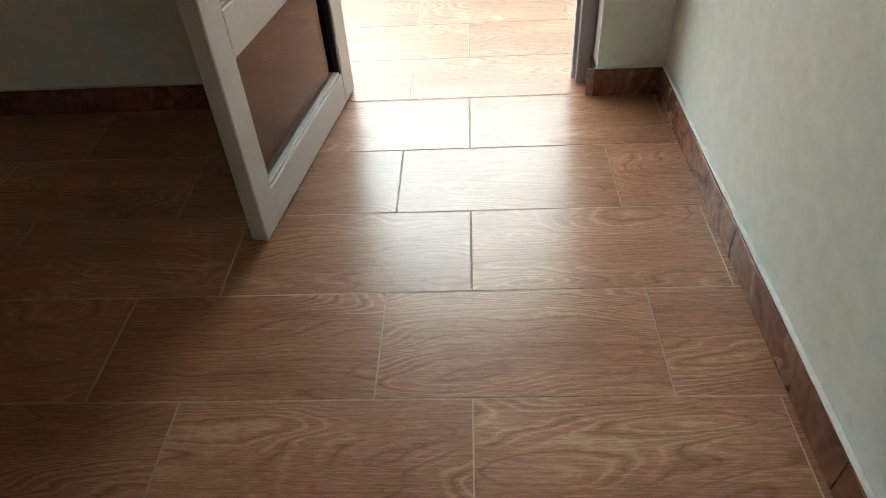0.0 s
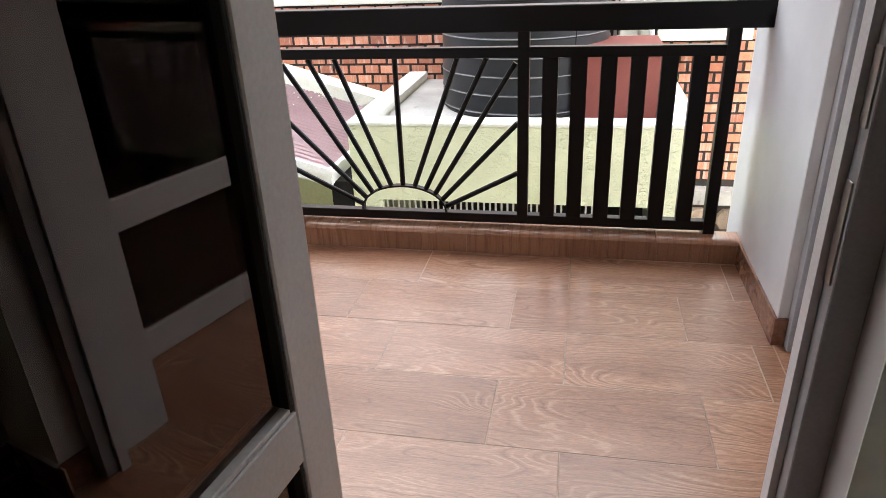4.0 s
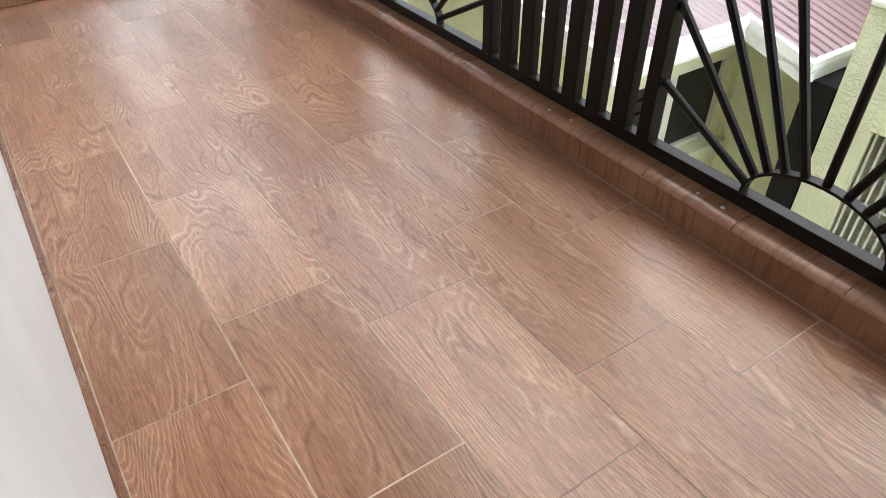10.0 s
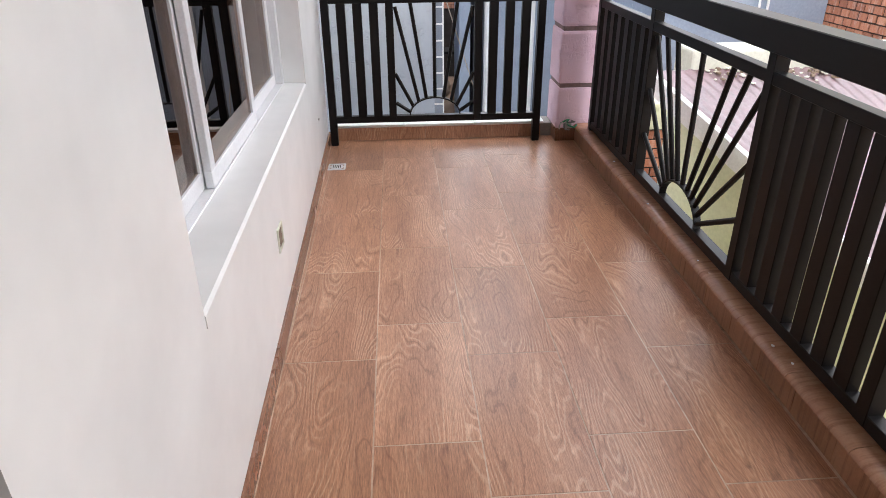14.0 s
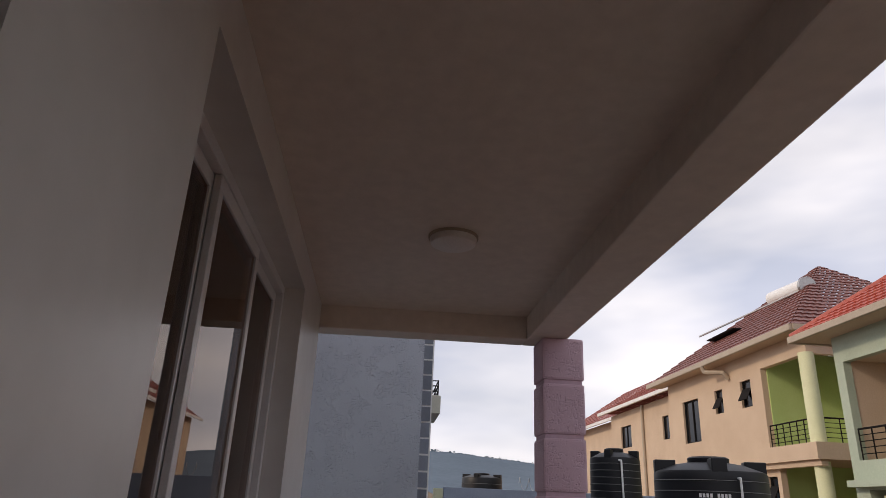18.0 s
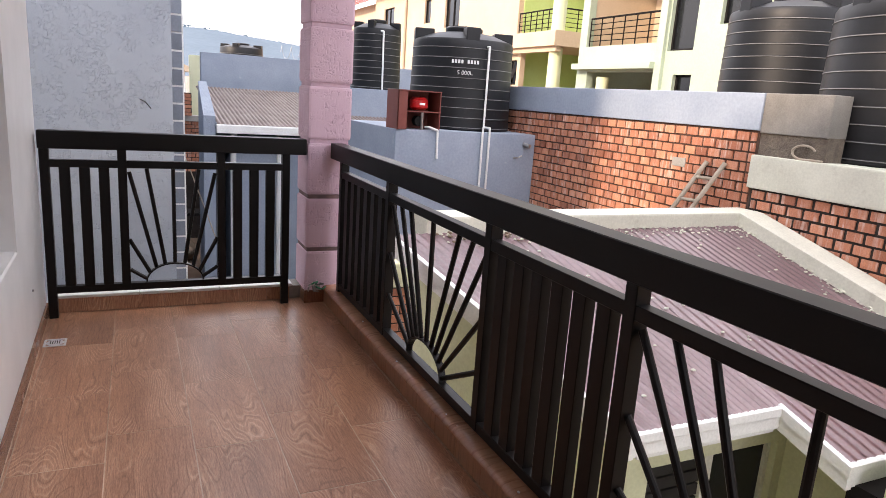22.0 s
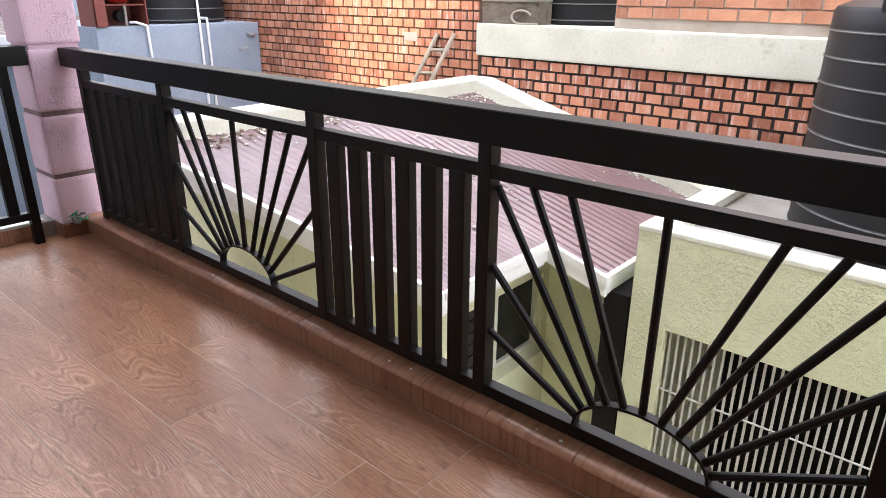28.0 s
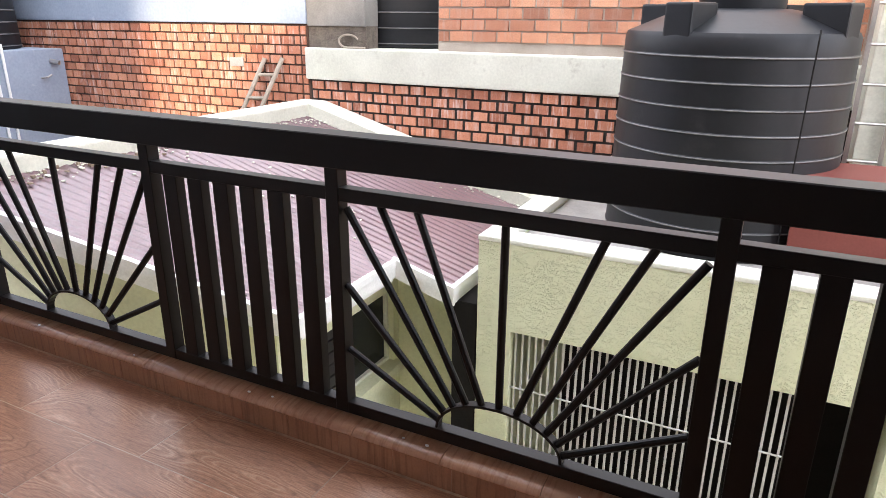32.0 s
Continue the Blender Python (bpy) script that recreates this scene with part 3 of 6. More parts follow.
# Unseen hip roof, added and sized to shade the upper bricks and tank dome
hip = bmesh.new()
eaves = [hip.verts.new(q) for q in ((-4.45, -7.0, 3.062), (3.0, -7.0, 3.062), (3.0, 3.15, 3.062), (-4.45, 3.15, 3.062))]
ridge_h = [hip.verts.new(q) for q in ((-0.72, -3.2, 6.15), (-0.72, -0.6, 6.15))]
for f in ((eaves[0], eaves[1], ridge_h[0]), (eaves[1], eaves[2], ridge_h[1], ridge_h[0]), (eaves[2], eaves[3], ridge_h[1]), (eaves[3], eaves[0], ridge_h[0], ridge_h[1]), eaves[::-1]):
    hip.faces.new(f)
structure("roof_unseen_shade", hip, DULL_ROOF, "unseen dull red hip roof added to block the sun", "roof")
structure("house_front_below", boxes(((-4.14, 2.86, -3.2), (2.6, 3.06, -0.25))), YELLOW_SMOOTH, "pale yellow-green painted wall below the balcony", "wall")
structure("baseboard_backing", boxes(((DOOR_R - 0.03, Y_IN - 0.010, 0.0), (0.63, Y_IN - 0.004, 0.092))), GROUT)

# ---- ground and courtyard ----
GROUND = -3.0
structure("ground", boxes(((-900, -900, GROUND - 0.5), (900, 900, GROUND))), EARTH, "red-brown earth reaching to the horizon", "ground")
structure("pavement_yard", boxes(((-14, -6, GROUND), (6, 7.6, GROUND + 0.02))), PAVING, "dusty paved yard between the houses", "pavement")
structure("ground_street", boxes(((-70, 9.3, GROUND), (30, 60, 0.9))), EARTH, "raised earth of the street behind the wall", "ground")

# ---- railings ----
def railing(name, at, turn, posts, fields, length, label, feet, rays_top, start=0.0, arc_size=(0.19, 0.113), sides=(0.345, 0.560), slat=0.060):
    """A black steel balustrade: top beam, mid rail, bottom rail, posts; slats and a rising sun in turn."""
    r = thing(name, at, label, "railing", "balcony railings", turn)
    d = 0.042
    part("top_beam", boxes(((start, -0.028, 0.922), (length, 0.052, 1.016)), bevel=0.003), BLACK_STEEL, r)
    part("mid_rail", boxes(((posts[0], 0, 0.822), (posts[-1], d, 0.862)), bevel=0.002), BLACK_STEEL, r)
    part("bottom_rail", boxes(((posts[0], 0, 0.124), (posts[-1], d, 0.164)), bevel=0.002), BLACK_STEEL, r)
    for k, x in enumerate(posts):
        low = feet if k in (0, len(posts) - 1) else 0.126
        part("post", boxes(((x - 0.0225, -0.003, low), (x + 0.0225, d + 0.003, 0.924)), bevel=0.002), BLACK_STEEL, r)
    for a, b, kind in fields:
        a, b = a + 0.0225, b - 0.0225
        if kind:
            n, w = kind, slat
            gap = (b - a - n * w) / (n + 1)
            for k in range(n):
                x = a + gap + k * (w + gap)
                part("slat", boxes(((x, 0.002, 0.162), (x + w, d - 0.002, 0.824)), bevel=0.002), BLACK_STEEL, r)
        else:
            c, zc, rx, rz = (a + b) / 2, 0.164, (b - a) * arc_size[0], (b - a) * arc_size[1]
            arc = bmesh.new()
            pts = [(c - rx * math.cos(math.pi * k / 18), 0, zc + rz * math.sin(math.pi * k / 18)) for k in range(19)]
            for q, s in zip(pts, pts[1:]):
                n = Vector((-(s[2] - q[2]), 0, s[0] - q[0])).normalized() * 0.004
                ring = [Vector(q) - n, Vector(s) - n, Vector(s) + n, Vector(q) + n]
                fr = [arc.verts.new((v.x, 0.006, v.z)) for v in ring]
                bk = [arc.verts.new((v.x, d - 0.006, v.z)) for v in ring]
                arc.faces.new(fr)
                arc.faces.new(bk[::-1])
                for i in range(4):
                    arc.faces.new((fr[i], bk[i], bk[(i + 1) % 4], fr[(i + 1) % 4]))
            bmesh.ops.remove_doubles(arc, verts=arc.verts, dist=0.0012)
            bmesh.ops.recalc_face_normals(arc, faces=arc.faces)
            part("sun_arc", arc, BLACK_STEEL, r)
            half = (b - a) / 2
            ends = [(-half, sides[0]), (-half, sides[1]), (-half + 0.01, 0.80)]
            tops = [(-half * f, 0.820) for f in rays_top]
            ends = ends + tops + [(0.0, 0.820)] + [(-x, z) for x, z in reversed(tops)] + [(-x, z) for x, z in reversed(ends)]
            count = len(ends)
            for k, (ex, ez) in enumerate(ends):
                t = math.pi * (0.055 + 0.89 * k / (count - 1))
                foot = (c - rx * math.cos(t), d / 2, zc + rz * math.sin(t))
                part("ray", rods((foot, (c + ex, d / 2, ez)), radius=0.0112, sides=10), BLACK_STEEL, r, smooth=True)
    return r


PX = (-3.90, -3.07, -2.02, -1.262, -0.213, 0.549)
OX = -4.04
railing("balcony_fence", (OX, 3.055, 0), 0, [x - OX for x in PX],
        [(PX[0] - OX, PX[1] - OX, 6), (PX[1] - OX, PX[2] - OX, 0), (PX[2] - OX, PX[3] - OX, 6), (PX[3] - OX, PX[4] - OX, 0), (PX[4] - OX, PX[5] - OX, 6)],
        0.672 - OX, "long black steel balcony railing with flat slats and rising-sun panels", 0.108, (0.75, 0.515), start=-0.01)
railing("balcony_fence", (X_END, 1.47, 0.017), 90, [0.025, 0.395, 0.915, 1.29], [(0.025, 0.395, 3), (0.395, 0.915, 0), (0.915, 1.29, 3)], 1.405,
        "short black steel balcony railing with slats and a rising-sun panel", -0.017, (0.58,), start=0.0, arc_size=(0.325, 0.225), sides=(0.24, 0.417), slat=0.052)

# ---- pink column ----
COL = (-4.33, 2.885, -4.05, 3.155)
column = thing("column", ((COL[0] + COL[2]) / 2, (COL[1] + COL[3]) / 2, 0), "pink textured plaster column of grooved blocks", "column")
hx, hy = (COL[2] - COL[0]) / 2, (COL[3] - COL[1]) / 2
part("shaft", boxes(((-hx + 0.014, -hy + 0.014, -3.0), (hx - 0.014, hy - 0.014, BEAM))), PINK_SMOOTH, column)
zs = [0.010, 0.345, 0.682, 1.022, 1.361, 1.703, 2.037, 2.370, 2.80]
for k in range(8):
    part("block", boxes(((-hx, -hy, zs[k] + 0.012), (hx, hy, min(zs[k + 1] - 0.012, BEAM - 0.002))), bevel=0.016), PINK, column)
# dark brown strips set into two of the lower grooves
for k in (1, 2):
    part("groove_strip", boxes(((-hx + 0.012, -hy + 0.012, zs[k] - 0.013), (hx - 0.012, hy - 0.012, zs[k] + 0.013))), GROOVE_BROWN, column, "dark brown groove")
part("plinth_tile", boxes(((-hx - 0.004, -hy - 0.004, 0.0), (hx + 0.008, hy + 0.004, 0.082)), bevel=0.002), WOOD_SKIRT, column)

# ---- window in the house wall ----
win = structure("window_1", boxes(((WIN_L, 1.295, WIN_LO), (WIN_R, 1.365, WIN_LO + 0.045)), ((WIN_L, 1.295, WIN_HI - 0.045), (WIN_R, 1.365, WIN_HI)),
                                  ((WIN_L, 1.295, WIN_LO + 0.045), (WIN_L + 0.04, 1.365, WIN_HI - 0.045)), ((WIN_R - 0.04, 1.295, WIN_LO + 0.045), (WIN_R, 1.365, WIN_HI - 0.045)), bevel=0.002), ALUMINIUM, "silver aluminium sliding window with dark reflective glass", "window")
sill = part("sill", prism([(1.365, WIN_LO + 0.001), (Y_OUT + 0.002, WIN_LO + 0.001), (Y_OUT + 0.002, WIN_LO + 0.030), (Y_OUT - 0.005, WIN_LO + 0.038), (1.365, WIN_LO + 0.042)], (WIN_L + 0.001, WIN_R - 0.001), "x"), WHITE_WALL, win, "sloping white plastered sill")
for v in sill.data.vertices:
    if v.co.y > 1.42:
        v.co.y += SKEW * (v.co.x + 4.0)
W3 = (WIN_R - WIN_L - 0.08) / 3
for k in range(3):
    x0 = WIN_L + 0.04 + k * W3
    y0 = 1.308 if k != 1 else 1.336
    a, b, lo, hi = x0 - 0.018 * (k > 0) + 0.001, x0 + W3 + 0.018 * (k < 2) - 0.001, WIN_LO + 0.046, WIN_HI - 0.046
    sash = part("sash", boxes(((a, y0, lo + 0.05), (a + 0.045, y0 + 0.024, hi - 0.05)), ((b - 0.045, y0, lo + 0.05), (b, y0 + 0.024, hi - 0.05)),
                              ((a, y0, lo), (b, y0 + 0.024, lo + 0.05)), ((a, y0, hi - 0.05), (b, y0 + 0.024, hi)), bevel=0.002), ALUMINIUM, win)
    part("pane", boxes(((a + 0.045, y0 + 0.009, lo + 0.05), (b - 0.045, y0 + 0.015, hi - 0.05))), SMOKED, sash).visible_shadow = False

# ---- balcony door ----
frame_d = structure("door_1", boxes(((DOOR_R - 0.05, 1.28, 0.0), (DOOR_R, 1.345, DOOR_TOP - 0.05)), ((DOOR_L, 1.292, 0.0), (-0.456, 1.40, DOOR_TOP - 0.05)), ((DOOR_L, 1.28, DOOR_TOP - 0.05), (DOOR_R, 1.345, DOOR_TOP)), bevel=0.002), GREY_FRAME, "grey aluminium frame of the balcony door", "door frame")
part("stop", boxes(((DOOR_R - 0.062, 1.315, 0.0), (DOOR_R - 0.05, 1.345, DOOR_TOP - 0.05))), ALUMINIUM, frame_d)
part("strike_plate", boxes(((DOOR_R - 0.053, 1.288, 0.80), (DOOR_R - 0.0505, 1.312, 0.95)), bevel=0.001), STEEL, frame_d)
part("strike_plate", boxes(((DOOR_R - 0.053, 1.288, 1.02), (DOOR_R - 0.0505, 1.312, 1.12)), bevel=0.001), STEEL, frame_d)
door_dir = Vector((-0.126, -0.793))
door = thing("balcony_door", (-0.396, 1.283, 0.006), "white metal balcony door with brown glass, standing open inwards", "door", turn=math.degrees(math.atan2(door_dir.y, door_dir.x)))
DW, DH, TH = 0.805, 2.14, 0.045
def leaf_box(u0, u1, z0, z1, y0=-TH, y1=0.0, bevel=0.003):
    return boxes(((u0, y0, z0), (u1, y1, z1)), bevel=bevel)
part("stile", leaf_box(0, 0.098, 0, DH), DOOR_WHITE, door)
part("stile", leaf_box(DW - 0.085, DW, 0, DH), DOOR_WHITE, door)
for z0, z1 in ((0, 0.108), (0.468, 0.572), (DH - 0.1, DH)):
    part("rail", leaf_box(0.098, DW - 0.085, z0, z1), DOOR_WHITE, door)
for z0, z1 in ((0.108, 0.468), (0.572, DH - 0.1)):
    part("pane", boxes(((0.098, -0.028, z0), (DW - 0.085, -0.022, z1))), SMOKED, door, "dark bronze glass")
    for u0, u1, a, b in ((0.098, 0.108, z0, z1), (DW - 0.095, DW - 0.085, z0, z1), (0.108, DW - 0.095, z0, z0 + 0.01), (0.108, DW - 0.095, z1 - 0.01, z1)):
        part("gasket", boxes(((u0, -0.034, a), (u1, -0.004, b)), bevel=0.002), RUBBER if u0 < 0.1 else DOOR_WHITE, door)

# ---- closed side door at the end of the balcony ----
side_frame = structure("door_2", boxes(((0.70, 1.51, 0.0), (0.765, 1.555, 2.055)), ((0.70, 2.375, 0.0), (0.765, 2.42, 2.055)), ((0.70, 1.51, 2.055), (0.765, 2.42, 2.10)), bevel=0.002), GREY_FRAME, "grey aluminium frame of the closed side door", "door frame")
side_door = thing("side_door", (0.715, 1.56, 0.006), "closed white metal door with two brown glass panes", "door")
SW = 2.375 - 1.565
for y0, y1, z0, z1 in ((0, 0.10, 0, 2.04), (SW - 0.10, SW, 0, 2.04)):
    part("stile", boxes(((0, y0, z0), (0.045, y1, z1)), bevel=0.003), DOOR_WHITE, side_door)
for z0, z1 in ((0, 0.108), (0.468, 0.572), (1.94, 2.04)):
    part("rail", boxes(((0, 0.10, z0), (0.045, SW - 0.10, z1)), bevel=0.003), DOOR_WHITE, side_door)
for z0, z1 in ((0.108, 0.468), (0.572, 1.94)):
    part("pane", boxes(((0.018, 0.10, z0), (0.024, SW - 0.10, z1))), SMOKED, side_door, "dark bronze glass")
sl = part("lock_plate", boxes(((-0.008, SW - 0.075, 0.93), (0.0, SW - 0.035, 1.16)), bevel=0.002), STEEL, side_door, "brushed steel lock plate")
part("lever", tube([(-0.004, SW - 0.055, 1.09), (-0.05, SW - 0.055, 1.09), (-0.052, SW - 0.18, 1.09)], 0.0105, 12), STEEL, sl, smooth=True)

# ---- yellow store with the flat roof ----
YB = (-1.82, 5.40, 0.88, 7.56)
COPING = surface("cream_white_coping_paint", (0.58, 0.58, 0.49), (0.70, 0.70, 0.61), 0.6, 3, 50, 0.3, 0.004, stain=(0.48, 0.46, 0.37), stain_at=0.63)
BLOCK = surface("dark_bare_cement", (0.15, 0.14, 0.125), (0.27, 0.255, 0.23), 0.85, 2.5, 70, 0.4, 0.006)
store = thing("yellow_store", (0, 0, GROUND), "pale yellow-green store block with a white coping and a flat roof", "building")
def up(spans):
    return boxes(*[((a[0], a[1], a[2] - GROUND), (b[0], b[1], b[2] - GROUND)) for a, b in spans])
def upb(spans, bevel):
    return boxes(*[((a[0], a[1], a[2] - GROUND), (b[0], b[1], b[2] - GROUND)) for a, b in spans], bevel=bevel)
for a, b in (((YB[0], YB[1], -0.70), (YB[2], YB[1] + 0.18, -0.08)), ((YB[0], YB[1], GROUND), (-1.57, YB[1] + 0.18, -0.70)), ((0.64, YB[1], GROUND), (YB[2], YB[1] + 0.18, -0.70))):
    part("front_wall", up([(a, b)]), YELLOW, store)
for x in (YB[0], YB[2] - 0.18):
    part("side_wall", up([((x, YB[1] + 0.18, GROUND), (x + 0.18, YB[3], -0.11))]), YELLOW, store)
for a, b in (((YB[0] - 0.006, YB[1] - 0.006, -0.08), (YB[2] + 0.006, YB[1] + 0.19, -0.045)), ((YB[0] - 0.006, YB[1] + 0.19, -0.11), (YB[0] + 0.19, YB[3], -0.045)), ((YB[2] - 0.19, YB[1] + 0.19, -0.11), (YB[2] + 0.006, YB[3], -0.045))):
    part("coping", upb([(a, b)], 0.010), COPING, store)
part("roof_slab", up([((YB[0] + 0.18, YB[1] + 0.18, -0.30), (YB[2] - 0.18, YB[3], -0.13))]), CONCRETE, store)
# near-black colour gives the inside behind the grille its shade
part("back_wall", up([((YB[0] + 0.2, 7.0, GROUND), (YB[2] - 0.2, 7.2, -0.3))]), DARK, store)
grille = thing("window_grille", (-1.57, 5.44, -2.6), "white-painted burglar grille of thin upright bars", "grille")
for k in range(37):
    x = 0.02 + 0.048 * k
    part("bar", boxes(((x, 0, 0), (x + 0.014, 0.014, 1.9))), GRILLE_PAINT, grille)
for z in (0.35, 1.455):
    part("rail", boxes(((0, -0.012, z), (1.79, 0.0, z + 0.007))), GRILLE_PAINT, grille)

# ---- brick boundary wall ----
YW = 7.60
BL, BH = 0.176, 0.103
def brick_mesh(name, length, height, depth, material):
    bm = bmesh.new()
    box_into(bm, (0, 0, 0), (length, depth, height))
    return mesh_of(name, bm, material)


def bricks(parent, x0, x1, z0, z1, y, length, height, joint, material, limit=290):
    """Courses laid in running bond on the face of a wall; those past the limit become one joined mesh."""
    me = brick_mesh("brick", length - joint * 1.35, height - joint, 0.05, material)
    half = brick_mesh("brick", length / 2 - joint * 1.35, height - joint, 0.05, material)
    rng = random.Random(11)
    count, rest = 0, bmesh.new()
    for r in range(int((z1 - z0) / height)):
        z = z1 - (r + 1) * height
        x = x0
        first = r % 2
        while x < x1 - 0.06:
            m, w = (half, length / 2) if first else (me, length)
            first = 0
            if x + w > x1 + 0.02:
                m, w = half, length / 2
            at = (x, y - 0.013 + rng.uniform(-0.007, 0.005), z + rng.uniform(-0.002, 0.002))
            if count < limit:
                b = new("brick", m)
                b.parent = parent
                b.location = at
                b.rotation_euler = (0, rng.uniform(-0.012, 0.012), rng.uniform(-0.012, 0.012))
                count += 1
            else:
                box_into(rest, at, (at[0] + w - joint * 1.35, at[1] + 0.05, at[2] + height - joint))
            x += w
    if len(rest.verts):
        o = part("brickwork", rest, material, parent)
        o["kind"] = "stuff"
    else:
        rest.free()


wall_l = structure("wall_brick", boxes(((-10.6, YW, GROUND), (-4.83, YW + 0.25, 1.22))), MORTAR_BROWN, "red brick boundary wall with dark sunken joints", "brick wall")
wall_r = structure("wall_brick_low", boxes(((-4.83, YW, GROUND), (3.2, YW + 0.25, 0.66))), MORTAR, "red brick boundary wall under a cream ledge", "brick wall")
wall_u = structure("wall_brick_upper", boxes(((-3.31, YW + 0.10, 0.95), (3.2, YW + 0.35, 2.6))), MORTAR_PALE, "orange brick wall with grey flush joints above the ledge", "brick wall")
structure("trim_blue_coping", boxes(((-9.93, YW - 0.03, 1.22), (-4.83, YW + 0.25, 1.585)), bevel=0.01), BLUE_SMOOTH, "pale grey-blue painted band on top of the brick wall", "wall band")
structure("trim_grey_coping", boxes(((-4.83, YW - 0.01, 1.20), (-4.10, YW + 0.25, 1.585)), bevel=0.01), BLOCK, "bare grey cement block on the wall", "wall band")
structure("trim_cream_ledge", boxes(((-4.86, YW - 0.045, 0.652), (0.35, YW + 1.95, 0.982)), bevel=0.015), CREAM, "cream cement ledge along the brick wall", "ledge")
structure("wall_white_house", boxes(((0.35, YW - 0.35, 0.28), (1.55, YW + 0.4, 3.2)), bevel=0.01), CREAM, "off-white plastered wall behind the tank", "wall")

# ---- maroon sheet roof of the low house ----
RX0, RX1, RX2 = -4.62, -2.45, -2.00
RY0, RY1 = 3.68, 4.25               # the near edge of the roof runs askew
def roof_z(x):
    return 0.30 - (x - RX0) * 0.282
lowhouse = thing("low_house", (0, 0, GROUND), "low yellow-green house with a maroon corrugated roof and white fascia", "building")
def corrugated(x0, x1, y0, y1, pitch, height, zf, turn=0.0):
    bm = bmesh.new()
    n = int((y1 - y0) / pitch) * 8
    rows = []
    for k in range(n + 1):
        y = y0 + (y1 - y0) * k / n
        lift = height * (0.5 - 0.5 * math.cos(k * math.pi / 4))
        rows.append([bm.verts.new((x, y + turn * (1 - k / n) * (x - x0) / (x1 - x0), zf(x) - GROUND + lift)) for x in (x0, x1)])
    for a, b in zip(rows, rows[1:]):
        bm.faces.new((a[0], a[1], b[1], b[0]))
    got = bmesh.ops.solidify(bm, geom=bm.faces[:], thickness=0.004)
    bmesh.ops.recalc_face_normals(bm, faces=bm.faces)
    return bm
part("roof_sheet", corrugated(RX0, RX1, RY0, 5.38, 0.076, 0.008, roof_z, RY1 - RY0), MAROON_ROOF, lowhouse)
part("roof_sheet", corrugated(RX0, RX2, 5.38, 7.42, 0.076, 0.008, roof_z), MAROON_ROOF, lowhouse)
part("parapet", boxes(((RX0 - 0.30, 3.95, 0.0), (RX0, YW - 0.03, 0.435 - GROUND)), bevel=0.02), CREAM, lowhouse, "cream cement parapet")
yard_wall = structure("wall_yard_brick", boxes(((-6.50, 3.60, GROUND), (-6.25, YW - 0.02, -0.62))), MORTAR, "low red brick yard wall behind the low house", "brick wall")
structure("trim_yard_cap", boxes(((-6.54, 3.58, -0.62), (-6.21, YW - 0.02, -0.36)), bevel=0.02), YELLOW, "cracked yellow-green plaster cap on the yard wall", "wall band")
yard_bricks = bmesh.new()
for r in range(8):
    for k in range(12):
        y = 3.62 + 0.20 * k + 0.1 * (r % 2)
        box_into(yard_bricks, (-6.252, y, -0.715 - 0.098 * r), (-6.232, y + 0.182, -0.635 - 0.098 * r))
part("brickwork", yard_bricks, BRICK, yard_wall)["kind"] = "stuff"
def slope_box(x0, x1, y0, y1, drop_lo, drop_hi):
    """A bar that follows the slope of the roof, between two heights over it."""
    bm = bmesh.new()
    v = []
    for x in (x0, x1):
        for y in (y0, y1):
            for h in (drop_lo, drop_hi):
                v.append(bm.verts.new((x, y, roof_z(x) - GROUND + h)))
    for f in ((0, 1, 3, 2), (4, 6, 7, 5), (0, 4, 5, 1), (2, 3, 7, 6), (0, 2, 6, 4), (1, 5, 7, 3)):
        bm.faces.new([v[i] for i in f])
    bmesh.ops.recalc_face_normals(bm, faces=bm.faces)
    return bm
part("flashing", slope_box(RX0, -1.83, 7.26, YW - 0.03, -0.1, 0.13), CREAM, lowhouse, "cream cement upstand")
part("fascia", boxes(((RX1 - 0.01, RY1, roof_z(RX1) - 0.13 - GROUND), (RX1 + 0.02, 5.36, roof_z(RX1) + 0.005 - GROUND)), bevel=0.004), WHITE_TRIM, lowhouse)
def askew(x0, x1, off0, off1, drop_lo, drop_hi):
    """A bar along the skew near edge of the roof, between two distances from it."""
    bm = bmesh.new()
    v = []
    for x in (x0, x1):
        e = RY0 + (RY1 - RY0) * (x - RX0) / (RX1 - RX0)
        for y in (e + off0, e + off1):
            for z in (drop_lo, drop_hi):
                v.append(bm.verts.new((x, y, (z - GROUND) if z < -1 else roof_z(x) - GROUND + z)))
    for f in ((0, 1, 3, 2), (4, 6, 7, 5), (0, 4, 5, 1), (2, 3, 7, 6), (0, 2, 6, 4), (1, 5, 7, 3)):
        bm.faces.new([v[i] for i in f])
    bmesh.ops.recalc_face_normals(bm, faces=bm.faces)
    return bm
part("fascia", askew(RX0, RX1 + 0.02, -0.03, 0.0, -0.135, 0.012), WHITE_TRIM, lowhouse)
part("fascia_strip", askew(RX0, RX1 + 0.03, -0.044, -0.03, -0.05, 0.016), WHITE_TRIM, lowhouse)
part("wall", askew(RX0, -2.745, 0.22, 0.40, GROUND, -0.15), YELLOW_SMOOTH, lowhouse)
part("fascia", slope_box(RX1 - 0.01, RX2 + 0.02, 5.34, 5.372, -0.135, 0.012), WHITE_TRIM, lowhouse)
part("fascia", boxes(((RX2 - 0.01, 5.372, roof_z(RX2) - 0.13 - GROUND), (RX2 + 0.02, 7.3, roof_z(RX2) + 0.008 - GROUND)), bevel=0.004), WHITE_TRIM, lowhouse)
